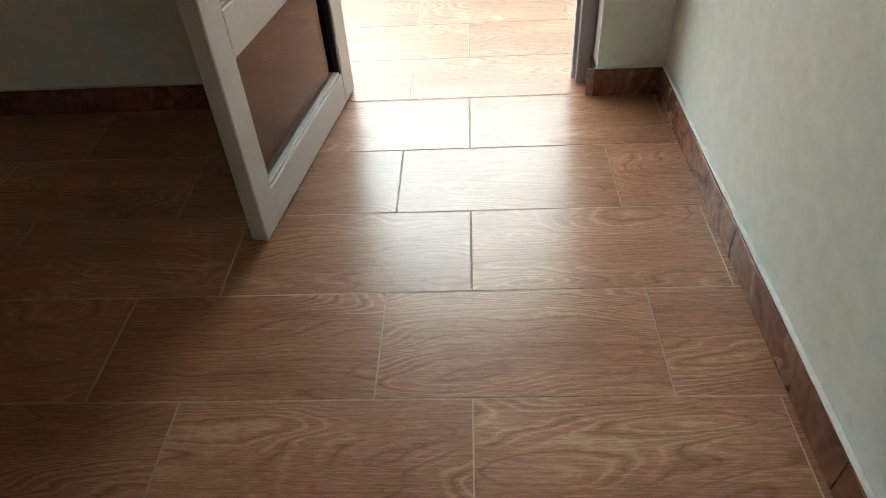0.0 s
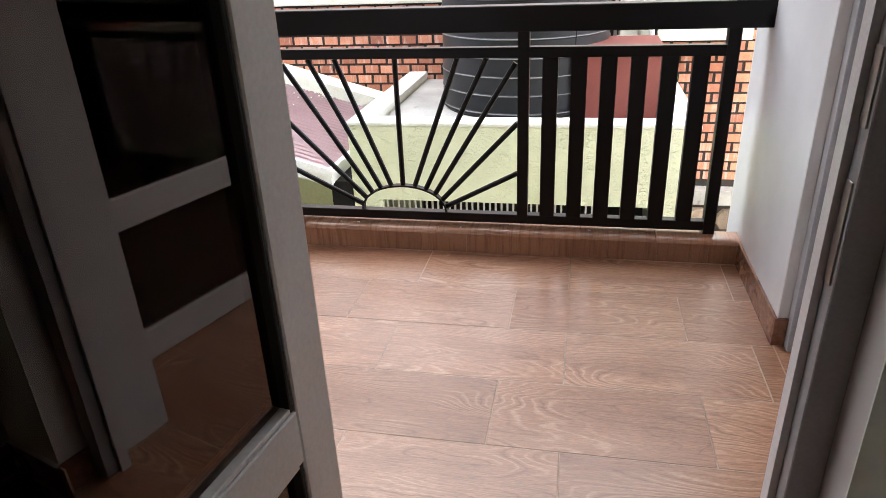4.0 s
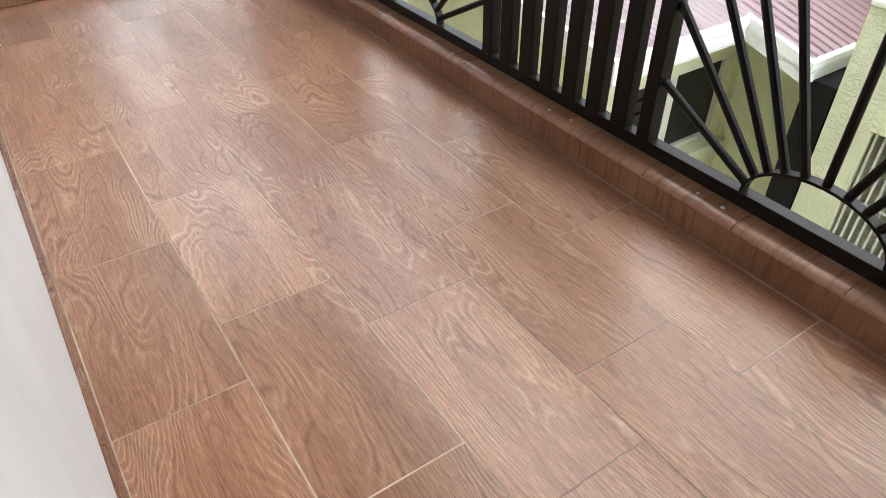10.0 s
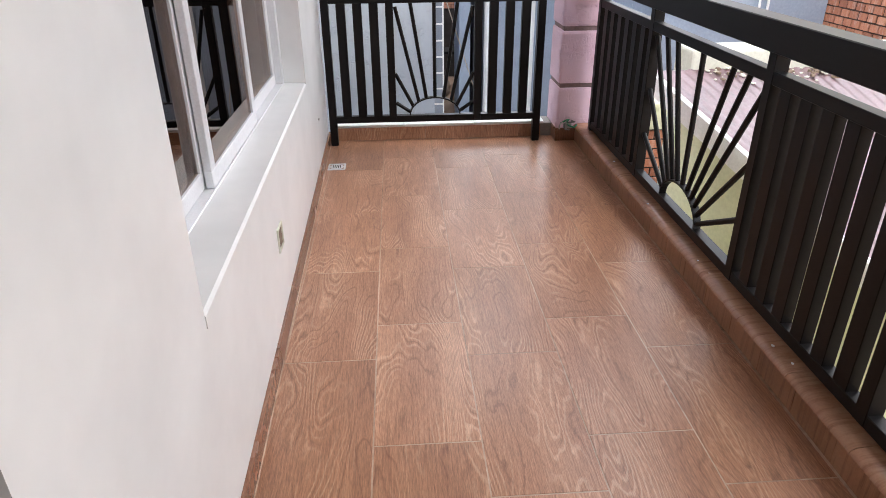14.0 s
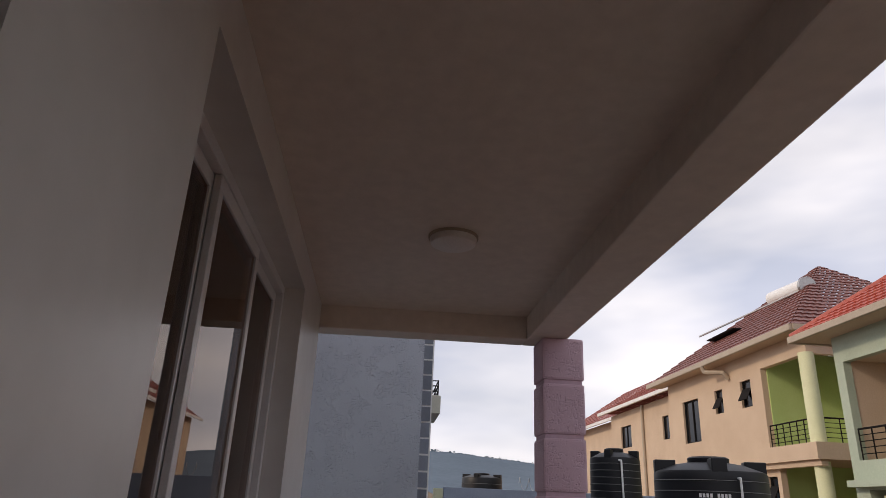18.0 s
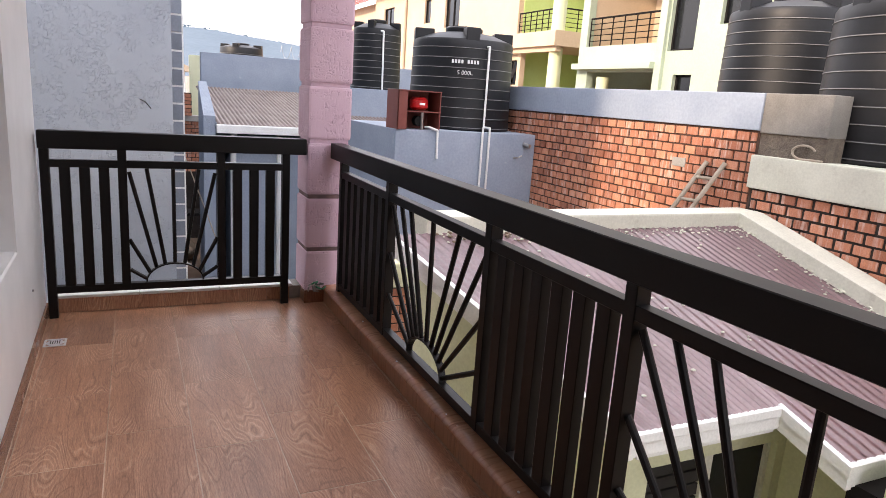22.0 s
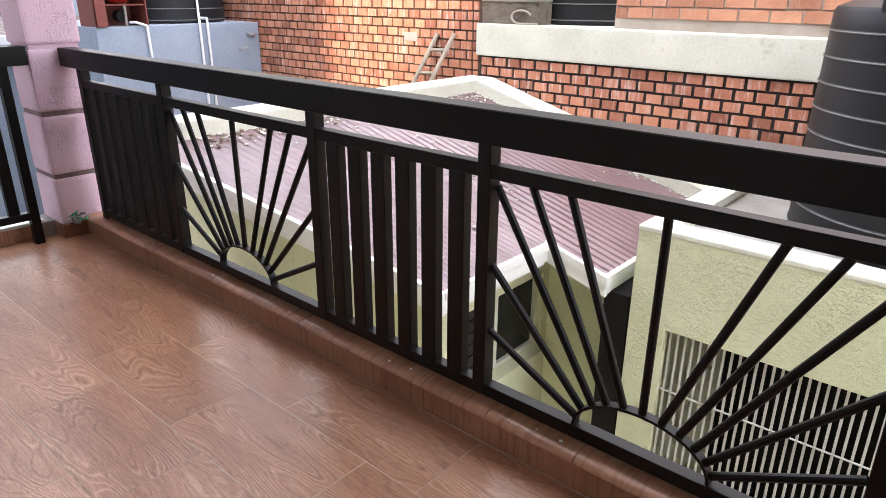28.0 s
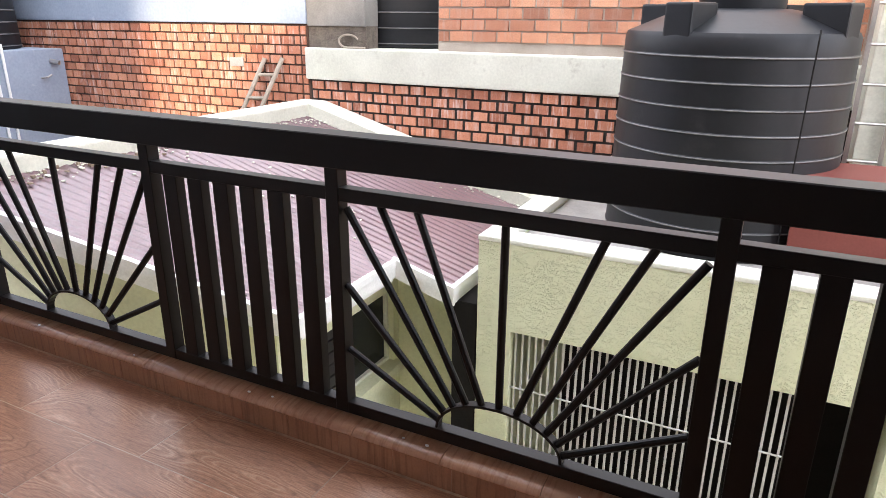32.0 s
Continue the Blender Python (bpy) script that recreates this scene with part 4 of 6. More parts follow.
part("fascia_strip", boxes(((RX1 + 0.02, RY1, roof_z(RX1) - 0.045 - GROUND), (RX1 + 0.034, 5.34, roof_z(RX1) + 0.008 - GROUND)), bevel=0.003), WHITE_TRIM, lowhouse)
part("fascia_strip", slope_box(RX1 + 0.034, RX2 + 0.034, 5.326, 5.34, -0.05, 0.016), WHITE_TRIM, lowhouse)
part("fascia_strip", boxes(((RX2 + 0.02, 5.34, roof_z(RX2) - 0.045 - GROUND), (RX2 + 0.034, 7.3, roof_z(RX2) + 0.008 - GROUND)), bevel=0.003), WHITE_TRIM, lowhouse)
for a, b in (((-2.95, 4.395, GROUND), (-2.73, 4.68, -0.46)), ((-2.95, 4.68, GROUND), (-2.73, 5.79, -1.40)), ((-2.95, 4.68, -0.755), (-2.73, 5.79, -0.46)), ((-2.95, 5.79, GROUND), (-2.73, 6.05, -0.46))):
    part("wall", up([(a, b)]), YELLOW_SMOOTH, lowhouse)
part("wall", up([((-2.73, 5.87, GROUND), (-2.00, 6.05, -0.55))]), YELLOW_SMOOTH, lowhouse)
part("soffit", slope_box(-2.74, RX1, 4.30, 5.33, -0.16, -0.14), WHITE_TRIM, lowhouse)
part("soffit", askew(RX0, -2.74, 0.005, 0.22, -0.16, -0.14), WHITE_TRIM, lowhouse)
part("soffit", slope_box(RX0, RX2, 5.38, 7.3, -0.16, -0.14), WHITE_TRIM, lowhouse)
# near-black pier between the low house and the store
part("pier", up([((-2.02, 5.42, GROUND), (-1.84, 5.86, -0.56))]), DARK, lowhouse, "near-black pier")
lw = part("window", up([((-2.83, 4.68, -0.785), (-2.78, 5.79, -0.755)), ((-2.83, 4.68, -1.40), (-2.78, 5.79, -1.37)), ((-2.83, 4.68, -1.37), (-2.78, 4.71, -0.785)), ((-2.83, 5.76, -1.37), (-2.78, 5.79, -0.785)), ((-2.83, 5.18, -1.37), (-2.77, 5.25, -0.785))]), CREAM, lowhouse, "pale-framed window with dark louvres")
for k in range(6):
    z = -1.36 + 0.097 * k
    part("louvre", up([((-2.83, 4.71, z), (-2.795, 5.18, z + 0.08))]), LOUVRE, lw)
part("pane", up([((-2.82, 5.25, -1.37), (-2.81, 5.76, -0.785))]), HOUSE_GLASS, lw)
part("sill", up([((-2.73, 4.64, -1.47), (-2.66, 5.83, -1.40))]), YELLOW_SMOOTH, lw)
rng_d = random.Random(21)
debris = bmesh.new()
for k in range(420):
    if k < 190:
        y = rng_d.uniform(4.0, 7.3)
        x = RX0 + abs(rng_d.gauss(0, 0.10)) + 0.01
    elif k < 330:
        x = rng_d.uniform(RX0, -2.2)
        y = 7.26 - abs(rng_d.gauss(0, 0.05))
    else:
        x, y = rng_d.uniform(RX0, -2.6), rng_d.uniform(4.5, 7.2)
    s_ = rng_d.uniform(0.005, 0.016)
    bmesh.ops.create_icosphere(debris, subdivisions=1, radius=s_, matrix=Matrix.Translation((x, y, roof_z(x) + 0.012 + s_ * 0.4)) @ Matrix.Diagonal((1, rng_d.uniform(0.6, 1.6), 0.6, 1)))
solid("roof_debris", debris, CREAM, "crumbs of mortar and grit scattered on the maroon roof", "debris", kind="stuff")
rubble = bmesh.new()
for k in range(34):
    y = rng_d.uniform(4.0, 5.2)
    x = RX0 + rng_d.uniform(0.02, 0.16)
    box_into(rubble, (x, y, roof_z(x) + 0.01), (x + rng_d.uniform(0.02, 0.04), y + rng_d.uniform(0.015, 0.035), roof_z(x) + rng_d.uniform(0.02, 0.035)), 0.004)
solid("roof_rubble", rubble, STONE, "broken brown stone and clay bits along the parapet", "debris", kind="stuff")

# ---- blue block with the tank ----
BBX, BBY0, BBZ = -8.93, 5.27, 0.86
blue_block = thing("blue_block", (0, 0, GROUND), "grey-blue plastered tank block beside the brick wall", "building")
part("wall", upb([((-11.2, BBY0, GROUND), (BBX, YW - 0.02, BBZ))], 0.012), BLUE_SMOOTH, blue_block)


def water_tank(at, radius, height, label, turn=0.0, ribs=9, lug=0.965):
    """A ribbed polyethylene tank with a domed shoulder, upright lugs and a lid."""
    t = thing("water_tank", at, label, "water tank", "water tanks", turn)
    body = height * 0.84
    prof = [(0, 0), (radius * 1.0, 0), (radius * 1.02, 0.02)]
    for k in range(ribs):
        z = body * (k + 0.3) / ribs
        r = radius * (1.02 - 0.035 * z / body)
        prof += [(r, z - 0.010), (r + 0.006, z - 0.004), (r + 0.006, z + 0.004), (r, z + 0.010)]
    prof += [(radius * 0.985, body), (radius * 0.965, body + 0.03)]
    prof += [(radius * 0.62, height * 0.925), (radius * 0.40, height * 0.945), (0, height * 0.95)]
    part("body", lathe(prof, 48), TANK, t, smooth=True)
    for k in range(4):
        a = math.pi / 4 + k * math.pi / 2
        bm = boxes(((-radius * 0.13, radius * 0.60, body * 0.985), (radius * 0.13, radius * 0.975, height * lug)), bevel=0.015)
        bmesh.ops.rotate(bm, cent=(0, 0, 0), matrix=Matrix.Rotation(a, 3, "Z"), verts=bm.verts)
        part("lug", bm, TANK, t)
    part("lid", lathe([(0, height * 0.93), (radius * 0.36, height * 0.93), (radius * 0.37, height * 0.985), (radius * 0.33, height), (0, height * 1.0)], 32), TANK, t, smooth=True)
    # thin pale grey ring on the crest of each rib
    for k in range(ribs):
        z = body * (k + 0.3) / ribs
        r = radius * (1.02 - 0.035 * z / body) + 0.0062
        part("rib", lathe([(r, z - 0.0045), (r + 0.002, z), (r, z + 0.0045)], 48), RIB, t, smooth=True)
    return t


RIB = surface("pale_grey_tank_rib", (0.10, 0.098, 0.096), (0.20, 0.195, 0.19), 0.35, 3, 60, 0.05, 0.001)
water_tank((-0.50, 6.55, -0.13), 0.725, 1.59, "large black plastic water tank on the flat roof", 20)
water_tank((-9.95, 6.72, BBZ), 0.80, 1.56, "black plastic water tank with white lettering on the blue block", 30)
water_tank((-14.3, 6.75, 1.40), 0.52, 1.45, "black plastic water tank with a white pipe", 10)
water_tank((-6.28, 9.6, 1.30), 0.80, 1.56, "black plastic water tank behind the wall", 35, 9, 0.94)
water_tank((-4.06, 8.72, 0.982), 0.84, 1.68, "black plastic water tank on the cream ledge", 30)
chest = thing("red_cabinet", (0.30, 6.22, -0.13), "rust-red sheet metal cabinet on the flat roof", "cabinet")
part("body", boxes(((-0.31, -0.32, 0), (0.31, 0.32, 0.50)), bevel=0.004), RED_BOX, chest)
part("lid", boxes(((-0.33, -0.34, 0.50), (0.33, 0.34, 0.56)), bevel=0.006), RED_BOX, chest)

# ---- hills ----
hill = bmesh.new()
ridge = [(-520, -260), (-505, -120), (-500, -20), (-495, 60), (-500, 160), (-470, 300), (-420, 460)]
def hill_top(y):
    return min(49.0, max(24.0, 37.0 - 0.080 * (y - 28)))
hv = []
for k in range(61):
    f = k / 60 * (len(ridge) - 1)
    i = min(int(f), len(ridge) - 2)
    x = ridge[i][0] + (ridge[i + 1][0] - ridge[i][0]) * (f - i)
    y = ridge[i][1] + (ridge[i + 1][1] - ridge[i][1]) * (f - i)
    z = hill_top(y) + 1.2 * noise.noise((k * 0.21, 3.1, 0)) + 0.8 * noise.noise((k * 0.9, 1, 0))
    hv.append((hill.verts.new((x + 260, y, GROUND)), hill.verts.new((x + 90, y, z * 0.55)), hill.verts.new((x, y, z))))
for a, b in zip(hv, hv[1:]):
    hill.faces.new((a[0], b[0], b[1], a[1]))
    hill.faces.new((a[1], b[1], b[2], a[2]))
solid("backdrop_hill", hill, HILL, "wooded hills on the horizon, haze painted into their blue-green", "hills", kind="structure", smooth=True)

# ---- neighbouring grey-blue building ----
RET = 0.147
nb = thing("neighbour_building", (-6.0, 2.225, GROUND), "tall grey-blue building with textured plaster and a tiled corner", "building")
part("wall", boxes(((-2.5, -7.0, 0), (0, 0, 6.6 - GROUND))), BLUE, nb)
EDGE = surface("dark_grey_corner_tile", (0.17, 0.195, 0.235), (0.24, 0.265, 0.31), 0.5, 4, 60, 0.1, 0.002, each=0.2)
part("return_wall", boxes(((-3.6, -7.0, 0), (-0.9, RET, 6.6 - GROUND))), BLUE, nb)
part("corner_backing", boxes(((-0.9, RET - 0.15, 0), (-0.894, RET, 6.5 - GROUND))), WHITE_TRIM, nb)
for k in range(56):
    part("corner_tile", boxes(((-0.895, RET - 0.135, 0.6 + 0.16 * k), (-0.886, RET - 0.014, 0.742 + 0.16 * k))), EDGE, nb)
nb2 = thing("neighbour_balcony", (-9.0, 2.2, 2.72), "concrete balcony slab with a thin steel rail on the building behind", "balcony")
part("slab", boxes(((-1.2, -1.0, 0.02), (0.0, 0.42, 0.26)), bevel=0.01), CREAM, nb2)
part("bracket", boxes(((-1.2, -1.0, -0.30), (-0.1, 0.26, 0.02)), bevel=0.01), BLUE_SMOOTH, nb2)
# most of this length is unseen, added to keep sun out of the passage
part("wall", boxes(((-12.0, -1.5, -5.7), (-1.2, 0.12, 3.0))), BLUE_SMOOTH, nb2)
for z in (0.32, 0.39, 0.46):
    part("bar", rods(((-1.2, 0.38, z), (-0.04, 0.38, z)), ((-0.04, -1.0, z), (-0.04, 0.38, z)), radius=0.008, sides=6), DARK, nb2)
for q in ((-0.04, 0.38), (-0.04, -0.05), (-0.6, 0.38)):
    part("post", rods(((*q, 0.26), (*q, 0.47)), radius=0.010, sides=6), DARK, nb2)
cctv = thing("security_camera", (-6.88, 2.19, 0.93), "small white security camera on the corner tiles", "camera")
part("bracket", boxes(((0.0, -0.02, 0.05), (0.03, 0.02, 0.12)), bevel=0.004), PVC, cctv)
part("barrel", rods(((0.02, 0.0, 0.06), (0.11, 0.05, 0.0)), radius=0.028, sides=14), PVC, cctv, smooth=True)
hook = solid("wall_hook", tube([(-6.004, 1.98, 1.16), (-5.96, 2.02, 1.14), (-5.97, 2.06, 1.09)], 0.004, 6), DARK, "small dark bent hook on the blue wall", "hook")
cable = solid("hanging_cable", tube([(-6.878, 2.20, 0.98), (-7.3, 2.42, 0.50), (-7.8, 2.62, -0.05), (-8.2, 2.85, -0.7), (-8.4, 2.95, -1.6)], 0.006, 6), TIMBER, "thin pale cable hanging beside the corner", "cable")

# ---- low blue house down the passage ----
blue_house = thing("blue_low_house", (0, 0, GROUND), "low grey-blue house with a rusty corrugated roof and white gutter", "building")
def far_z(x):
    return 0.63 - (x + 12.0) * 0.13
bm = bmesh.new()
rows = []
for k in range(457):
    y = 3.22 + 0.012 * k
    lift = (0.5 - 0.5 * math.cos(k * math.pi / 3.2)) * 0.024
    rows.append([bm.verts.new((x, y, far_z(x) - GROUND + lift)) for x in (-11.95, -16.4)])
for a, b in zip(rows, rows[1:]):
    bm.faces.new((a[0], b[0], b[1], a[1]))
part("roof_sheet", bm, OLD_SHEET, blue_house)
part("wall", up([((-16.6, 3.5, GROUND), (-12.3, 9.0, 0.42))]), BLUE_SMOOTH, blue_house)
part("gutter", upb([((-11.98, 3.18, 0.50), (-11.84, 9.0, 0.64))], 0.015), WHITE_TRIM, blue_house)
part("gutter_pipe", rods(((-12.1, 3.5, 0.56 - GROUND), (-12.25, 3.5, 0.3 - GROUND)), ((-12.25, 3.5, 0.3 - GROUND), (-12.25, 3.5, 0.05)), radius=0.05, sides=8), PVC, blue_house)
part("downpipe", rods(((-12.22, 4.3, 0.45 - GROUND), (-12.22, 4.3, 0.05)), radius=0.05, sides=8), PVC, blue_house)
bm = bmesh.new()
vv = [bm.verts.new((x, y, z - GROUND)) for x, z, ys in ((-11.9, 0.78, (2.98, 3.17)), (-16.4, 1.33, (3.27, 3.45))) for y in ys] + [bm.verts.new((x, y, 0)) for x, ys in ((-11.9, (2.98, 3.17)), (-16.4, (3.27, 3.45))) for y in ys]
for f in ((0, 1, 3, 2), (0, 4, 5, 1), (2, 3, 7, 6), (0, 2, 6, 4), (1, 5, 7, 3)):
    bm.faces.new([vv[i] for i in f])
bmesh.ops.recalc_face_normals(bm, faces=bm.faces)
part("gable_wall", bm, BLUE, blue_house)
structure("wall_far_blue", boxes(((-17.2, 3.38, GROUND), (-16.9, 9.3, 1.99)), bevel=0.01), BLUE_SMOOTH, "weathered grey-blue boundary wall", "wall")
structure("wall_far_cream", boxes(((-20.8, 3.386, GROUND), (-20.5, 3.76, 2.02)), bevel=0.01), YELLOW_SMOOTH, "narrow cream-yellow wall end", "wall")
wall_p = structure("wall_passage_brick", boxes(((-19.8, 2.3, GROUND), (-19.6, 4.2, 0.25))), MORTAR, "low red brick wall closing the passage", "brick wall")
structure("trim_passage_coping", boxes(((-19.85, 2.3, 0.25), (-19.5, 4.2, 0.40))), CONCRETE, "grey cement coping on the passage wall", "coping")
pillar = structure("wall_passage_pillar", boxes(((-19.62, 3.0, 0.40), (-19.42, 3.35, 1.0))), MORTAR, "red brick pillar at the end of the passage", "brick pillar")
for k in range(6):
    part("brick", boxes(((-19.43, 3.005 + 0.02 * (k % 2), 0.405 + 0.098 * k), (-19.40, 3.345 - 0.02 * (k % 2), 0.485 + 0.098 * k))), BRICK, pillar)
passage_bricks = bmesh.new()
for r in range(14):
    for k in range(9):
        y = 2.3 + 0.21 * k + 0.1 * (r % 2)
        box_into(passage_bricks, (-19.61, y, 0.16 - 0.098 * r), (-19.57, y + 0.19, 0.24 - 0.098 * r))
part("brickwork", passage_bricks, BRICK, wall_p)["kind"] = "stuff"
bench = thing("work_bench", (-18.2, 3.2, GROUND), "dark plank bench with stones under it", "bench")
part("plank", boxes(((-0.4, -0.7, 0.95), (0.3, 0.9, 1.02)), bevel=0.01), DARK, bench)
for q in (-0.6, 0.8):
    part("leg", boxes(((-0.3, q - 0.05, 0), (-0.2, q + 0.05, 0.95))), DARK, bench)
rng_s = random.Random(9)
def boulder(at, r, material=STONE, label="rough brown stone lying in the passage"):
    bm = bmesh.new()
    bmesh.ops.create_icosphere(bm, subdivisions=2, radius=r)
    seed = rng_s.uniform(0, 50)
    for v in bm.verts:
        v.co *= 1 + 0.28 * noise.noise(v.co * (1.6 / r) + Vector((seed, 0, 0)))
        v.co.z *= 0.8
    for v in bm.verts:
        v.co += Vector(at) + Vector((0, 0, r * 0.7))
    return solid("stone", bm, material, label, "stone", "stones in the passage", smooth=True)
for at, r in (((-17.5, 2.95, GROUND + 0.02), 0.30), ((-17.1, 3.0, GROUND + 0.02), 0.22), ((-18.6, 2.75, GROUND + 0.02), 0.34), ((-17.9, 2.6, GROUND + 0.02), 0.2)):
    boulder(at, r)
far_tank = water_tank((-24.0, 5.28, 1.46), 0.70, 1.18, "distant low black water tank behind the blue wall", 20, 4)
structure("wall_far_tank_base", boxes(((-25.5, 3.6, GROUND), (-22.9, 6.2, 1.46))), CONCRETE, "concrete base of the distant tank", "wall")
wire = bmesh.new()
for k in range(120):
    a = k / 120 * 14 * math.pi
    b = (k + 1) / 120 * 14 * math.pi
    y0, y1 = 5.2 + 1.6 * k / 120, 5.2 + 1.6 * (k + 1) / 120
    rod_into(wire, (-17.05 + 0.15 * math.cos(a), y0, 2.14 + 0.15 * math.sin(a)), (-17.05 + 0.15 * math.cos(b), y1, 2.14 + 0.15 * math.sin(b)), 0.006, 4)
solid("razor_wire", wire, STEEL, "coil of razor wire on top of the blue wall", "wire")
hut = thing("distant_house", (-42.0, 3.9, GROUND), "distant white house with an orange roof", "house")
part("wall", boxes(((-4, -3.0, 0), (0, 0.75, 4.8))), WHITE_TRIM, hut)
part("roof", prism([(-3.6, 4.8), (1.4, 4.8), (1.0, 5.05), (-1.2, 6.1)], (-4.4, 0.4), "x"), GUTTER_PEACH, hut)
bush = bmesh.new()
for k in range(150):
    y = rng_s.uniform(-20, 130)
    z = hill_top(y)
    for j in range(4):
        s_ = rng_s.uniform(0.25, 0.7)
        bmesh.ops.create_icosphere(bush, subdivisions=1, radius=s_, matrix=Matrix.Translation((-497 + rng_s.uniform(-4, 4), y + rng_s.uniform(-2.5, 2.5), z + rng_s.uniform(-1.5, 0.5))) @ Matrix.Diagonal((1, 1.2, 0.9, 1)))
solid("ridge_trees", bush, HILL, "row of small trees along the hill ridge, haze painted in", "trees", kind="stuff")

# ---- houses across the street ----
def tiled(a, b, c, d, courses, ribs, lift=0.05):
    """A slope of pressed-sheet tiles between an eave a-b and a ridge d-c: stepped courses with rolls."""
    a, b, c, d = (Vector(v) for v in (a, b, c, d))
    n = (b - a).cross(d - a).normalized()
    if n.z < 0:
        n = -n
    bm = bmesh.new()
    for k in range(courses):
        f0, f1 = k / courses, (k + 1) / courses
        ends = [(a.lerp(d, f), b.lerp(c, f)) for f in (f0, f1)]
        cells = 2 * max(1, round(ribs * (ends[0][1] - ends[0][0]).length / (b - a).length))
        rows = []
        for (lo, hi), h in ((ends[0], 0.0), (ends[0], lift), (ends[1], 0.0)):
            rows.append([bm.verts.new(lo.lerp(hi, q / cells) + n * (h + (0.03 if q % 2 else 0.0))) for q in range(cells + 1)])
        for low, high in zip(rows, rows[1:]):
            for q in range(cells):
                bm.faces.new((low[q], low[q + 1], high[q + 1], high[q]))
    bmesh.ops.recalc_face_normals(bm, faces=bm.faces)
    return bm


def hip_cap(house, a, b, material):
    part("hip_cap", rods((a, b), radius=0.13, sides=8), material, house, smooth=True)


def facade(house, x0, x1, y0, z0, z1, holes, material, thick=0.25, base=0.9):
    xs = sorted({x0, x1, *[v for h in holes for v in h[:2]]})
    zz = sorted({z0, z1, *[v for h in holes for v in h[2:4]]})
    bm = bmesh.new()
    for xa, xb in zip(xs, xs[1:]):
        for za, zb in zip(zz, zz[1:]):
            if not any(h[0] <= xa + 1e-6 and xb <= h[1] + 1e-6 and h[2] <= za + 1e-6 and zb <= h[3] + 1e-6 for h in holes):
                box_into(bm, (xa, y0, za - base), (xb, y0 + thick, zb - base))
    bmesh.ops.remove_doubles(bm, verts=bm.verts, dist=1e-4)
    return part("facade", bm, material, house)


def house_window(house, x0, x1, z0, z1, y, mullions=(), base=0.9, vent=0.0, tilt=False):
    w = part("window", boxes(((x0, y, z0 - base), (x0 + 0.06, y + 0.08, z1 - base)), ((x1 - 0.06, y, z0 - base), (x1, y + 0.08, z1 - base)), ((x0, y, z1 - 0.06 - base), (x1, y + 0.08, z1 - base)), ((x0, y, z0 - base), (x1, y + 0.08, z0 + 0.06 - base)),
                             *[((m - 0.035, y, z0 - base), (m + 0.035, y + 0.08, z1 - base)) for m in mullions]), GUTTER_PEACH if vent else DARK, house)
    part("pane", boxes(((x0 + 0.05, y + 0.045, z0 + 0.05 - base), (x1 - 0.05, y + 0.055, z1 - 0.05 - vent - base))), HOUSE_GLASS, w)
    if vent:
        for k in range(3):
            part("vent_slat", boxes(((x0 + 0.04, y + 0.01, z1 - 0.06 - 0.11 * (k + 1) - base), (x1 - 0.04, y + 0.05, z1 - 0.09 - 0.11 * k - base))), GUTTER_PEACH, w)
    if tilt:
        bm = boxes(((x0 + 0.06, -0.03, -0.55), (x1 - 0.06, 0.0, 0.0)))
        bmesh.ops.rotate(bm, cent=(0, 0, 0), matrix=Matrix.Rotation(radians(-28), 3, "X"), verts=bm.verts)
        bmesh.ops.translate(bm, vec=(0, y - 0.02, z1 - 0.35 - base), verts=bm.verts)
        part("open_sash", bm, DARK, w)
    return w


def terrace_rail(house, a, b, z0, z1, base=0.9):
    a, b = Vector(a), Vector(b)
    n = 6
    r = part("terrace_rail", rods(((*a, z1 - base), (*b, z1 - base)), radius=0.03, sides=6), DARK, house)
    for k in range(1, 5):
        z = z0 + (z1 - z0) * k / 5
        part("bar", rods(((*a, z - base), (*b, z - base)), radius=0.014, sides=5), DARK, r)
    for k in range(n + 1):
        q = a.lerp(b, k / n)
        part("upright", rods(((*q, z0 - base), (*q, z1 - base)), radius=0.022, sides=5), DARK, r)
    return r


GB = 0.9
green = thing("house_green", (0, 0, GB), "mint-green two-storey house with a red tiled hip roof", "house")
facade(green, -19.27, -7.4, 15.5, GB, 6.95, [(-18.9, -15.5, 3.25, 6.1), (-15.1, -14.12, 3.0, 6.18), (-13.32, -12.48, 3.6, 6.18), (-11.36, -9.5, 3.87, 5.90), (-14.75, -14.06, GB, 2.36), (-18.7, -15.55, GB, 2.45)], GREEN_HOUSE)
part("side_wall", boxes(((-19.27, 15.75, 0), (-19.02, 27.0, 6.95 - GB))), GREEN_HOUSE, green)
part("side_wall", boxes(((-7.65, 15.75, 0), (-7.4, 27.0, 6.95 - GB))), GREEN_HOUSE, green)
part("terrace_floor", boxes(((-19.0, 15.75, 2.9 - GB), (-15.3, 18.2, 3.2 - GB))), GREEN_HOUSE, green)
part("terrace_back", boxes(((-19.0, 18.2, 3.2 - GB), (-15.3, 18.4, 6.9 - GB))), PEACH_HOUSE, green)
part("terrace_side", boxes(((-15.5, 15.75, 3.2 - GB), (-15.3, 18.2, 6.9 - GB))), PEACH_HOUSE, green)
part("terrace_side", boxes(((-19.0, 15.75, 3.2 - GB), (-18.92, 18.2, 6.9 - GB))), PEACH_HOUSE, green)
part("terrace_ceiling", boxes(((-19.0, 15.75, 6.15 - GB), (-15.3, 18.2, 6.3 - GB))), PEACH_HOUSE, green)
part("lower_back", boxes(((-19.0, 18.6, 0), (-15.3, 18.8, 2.9 - GB))), PEACH_HOUSE, green)
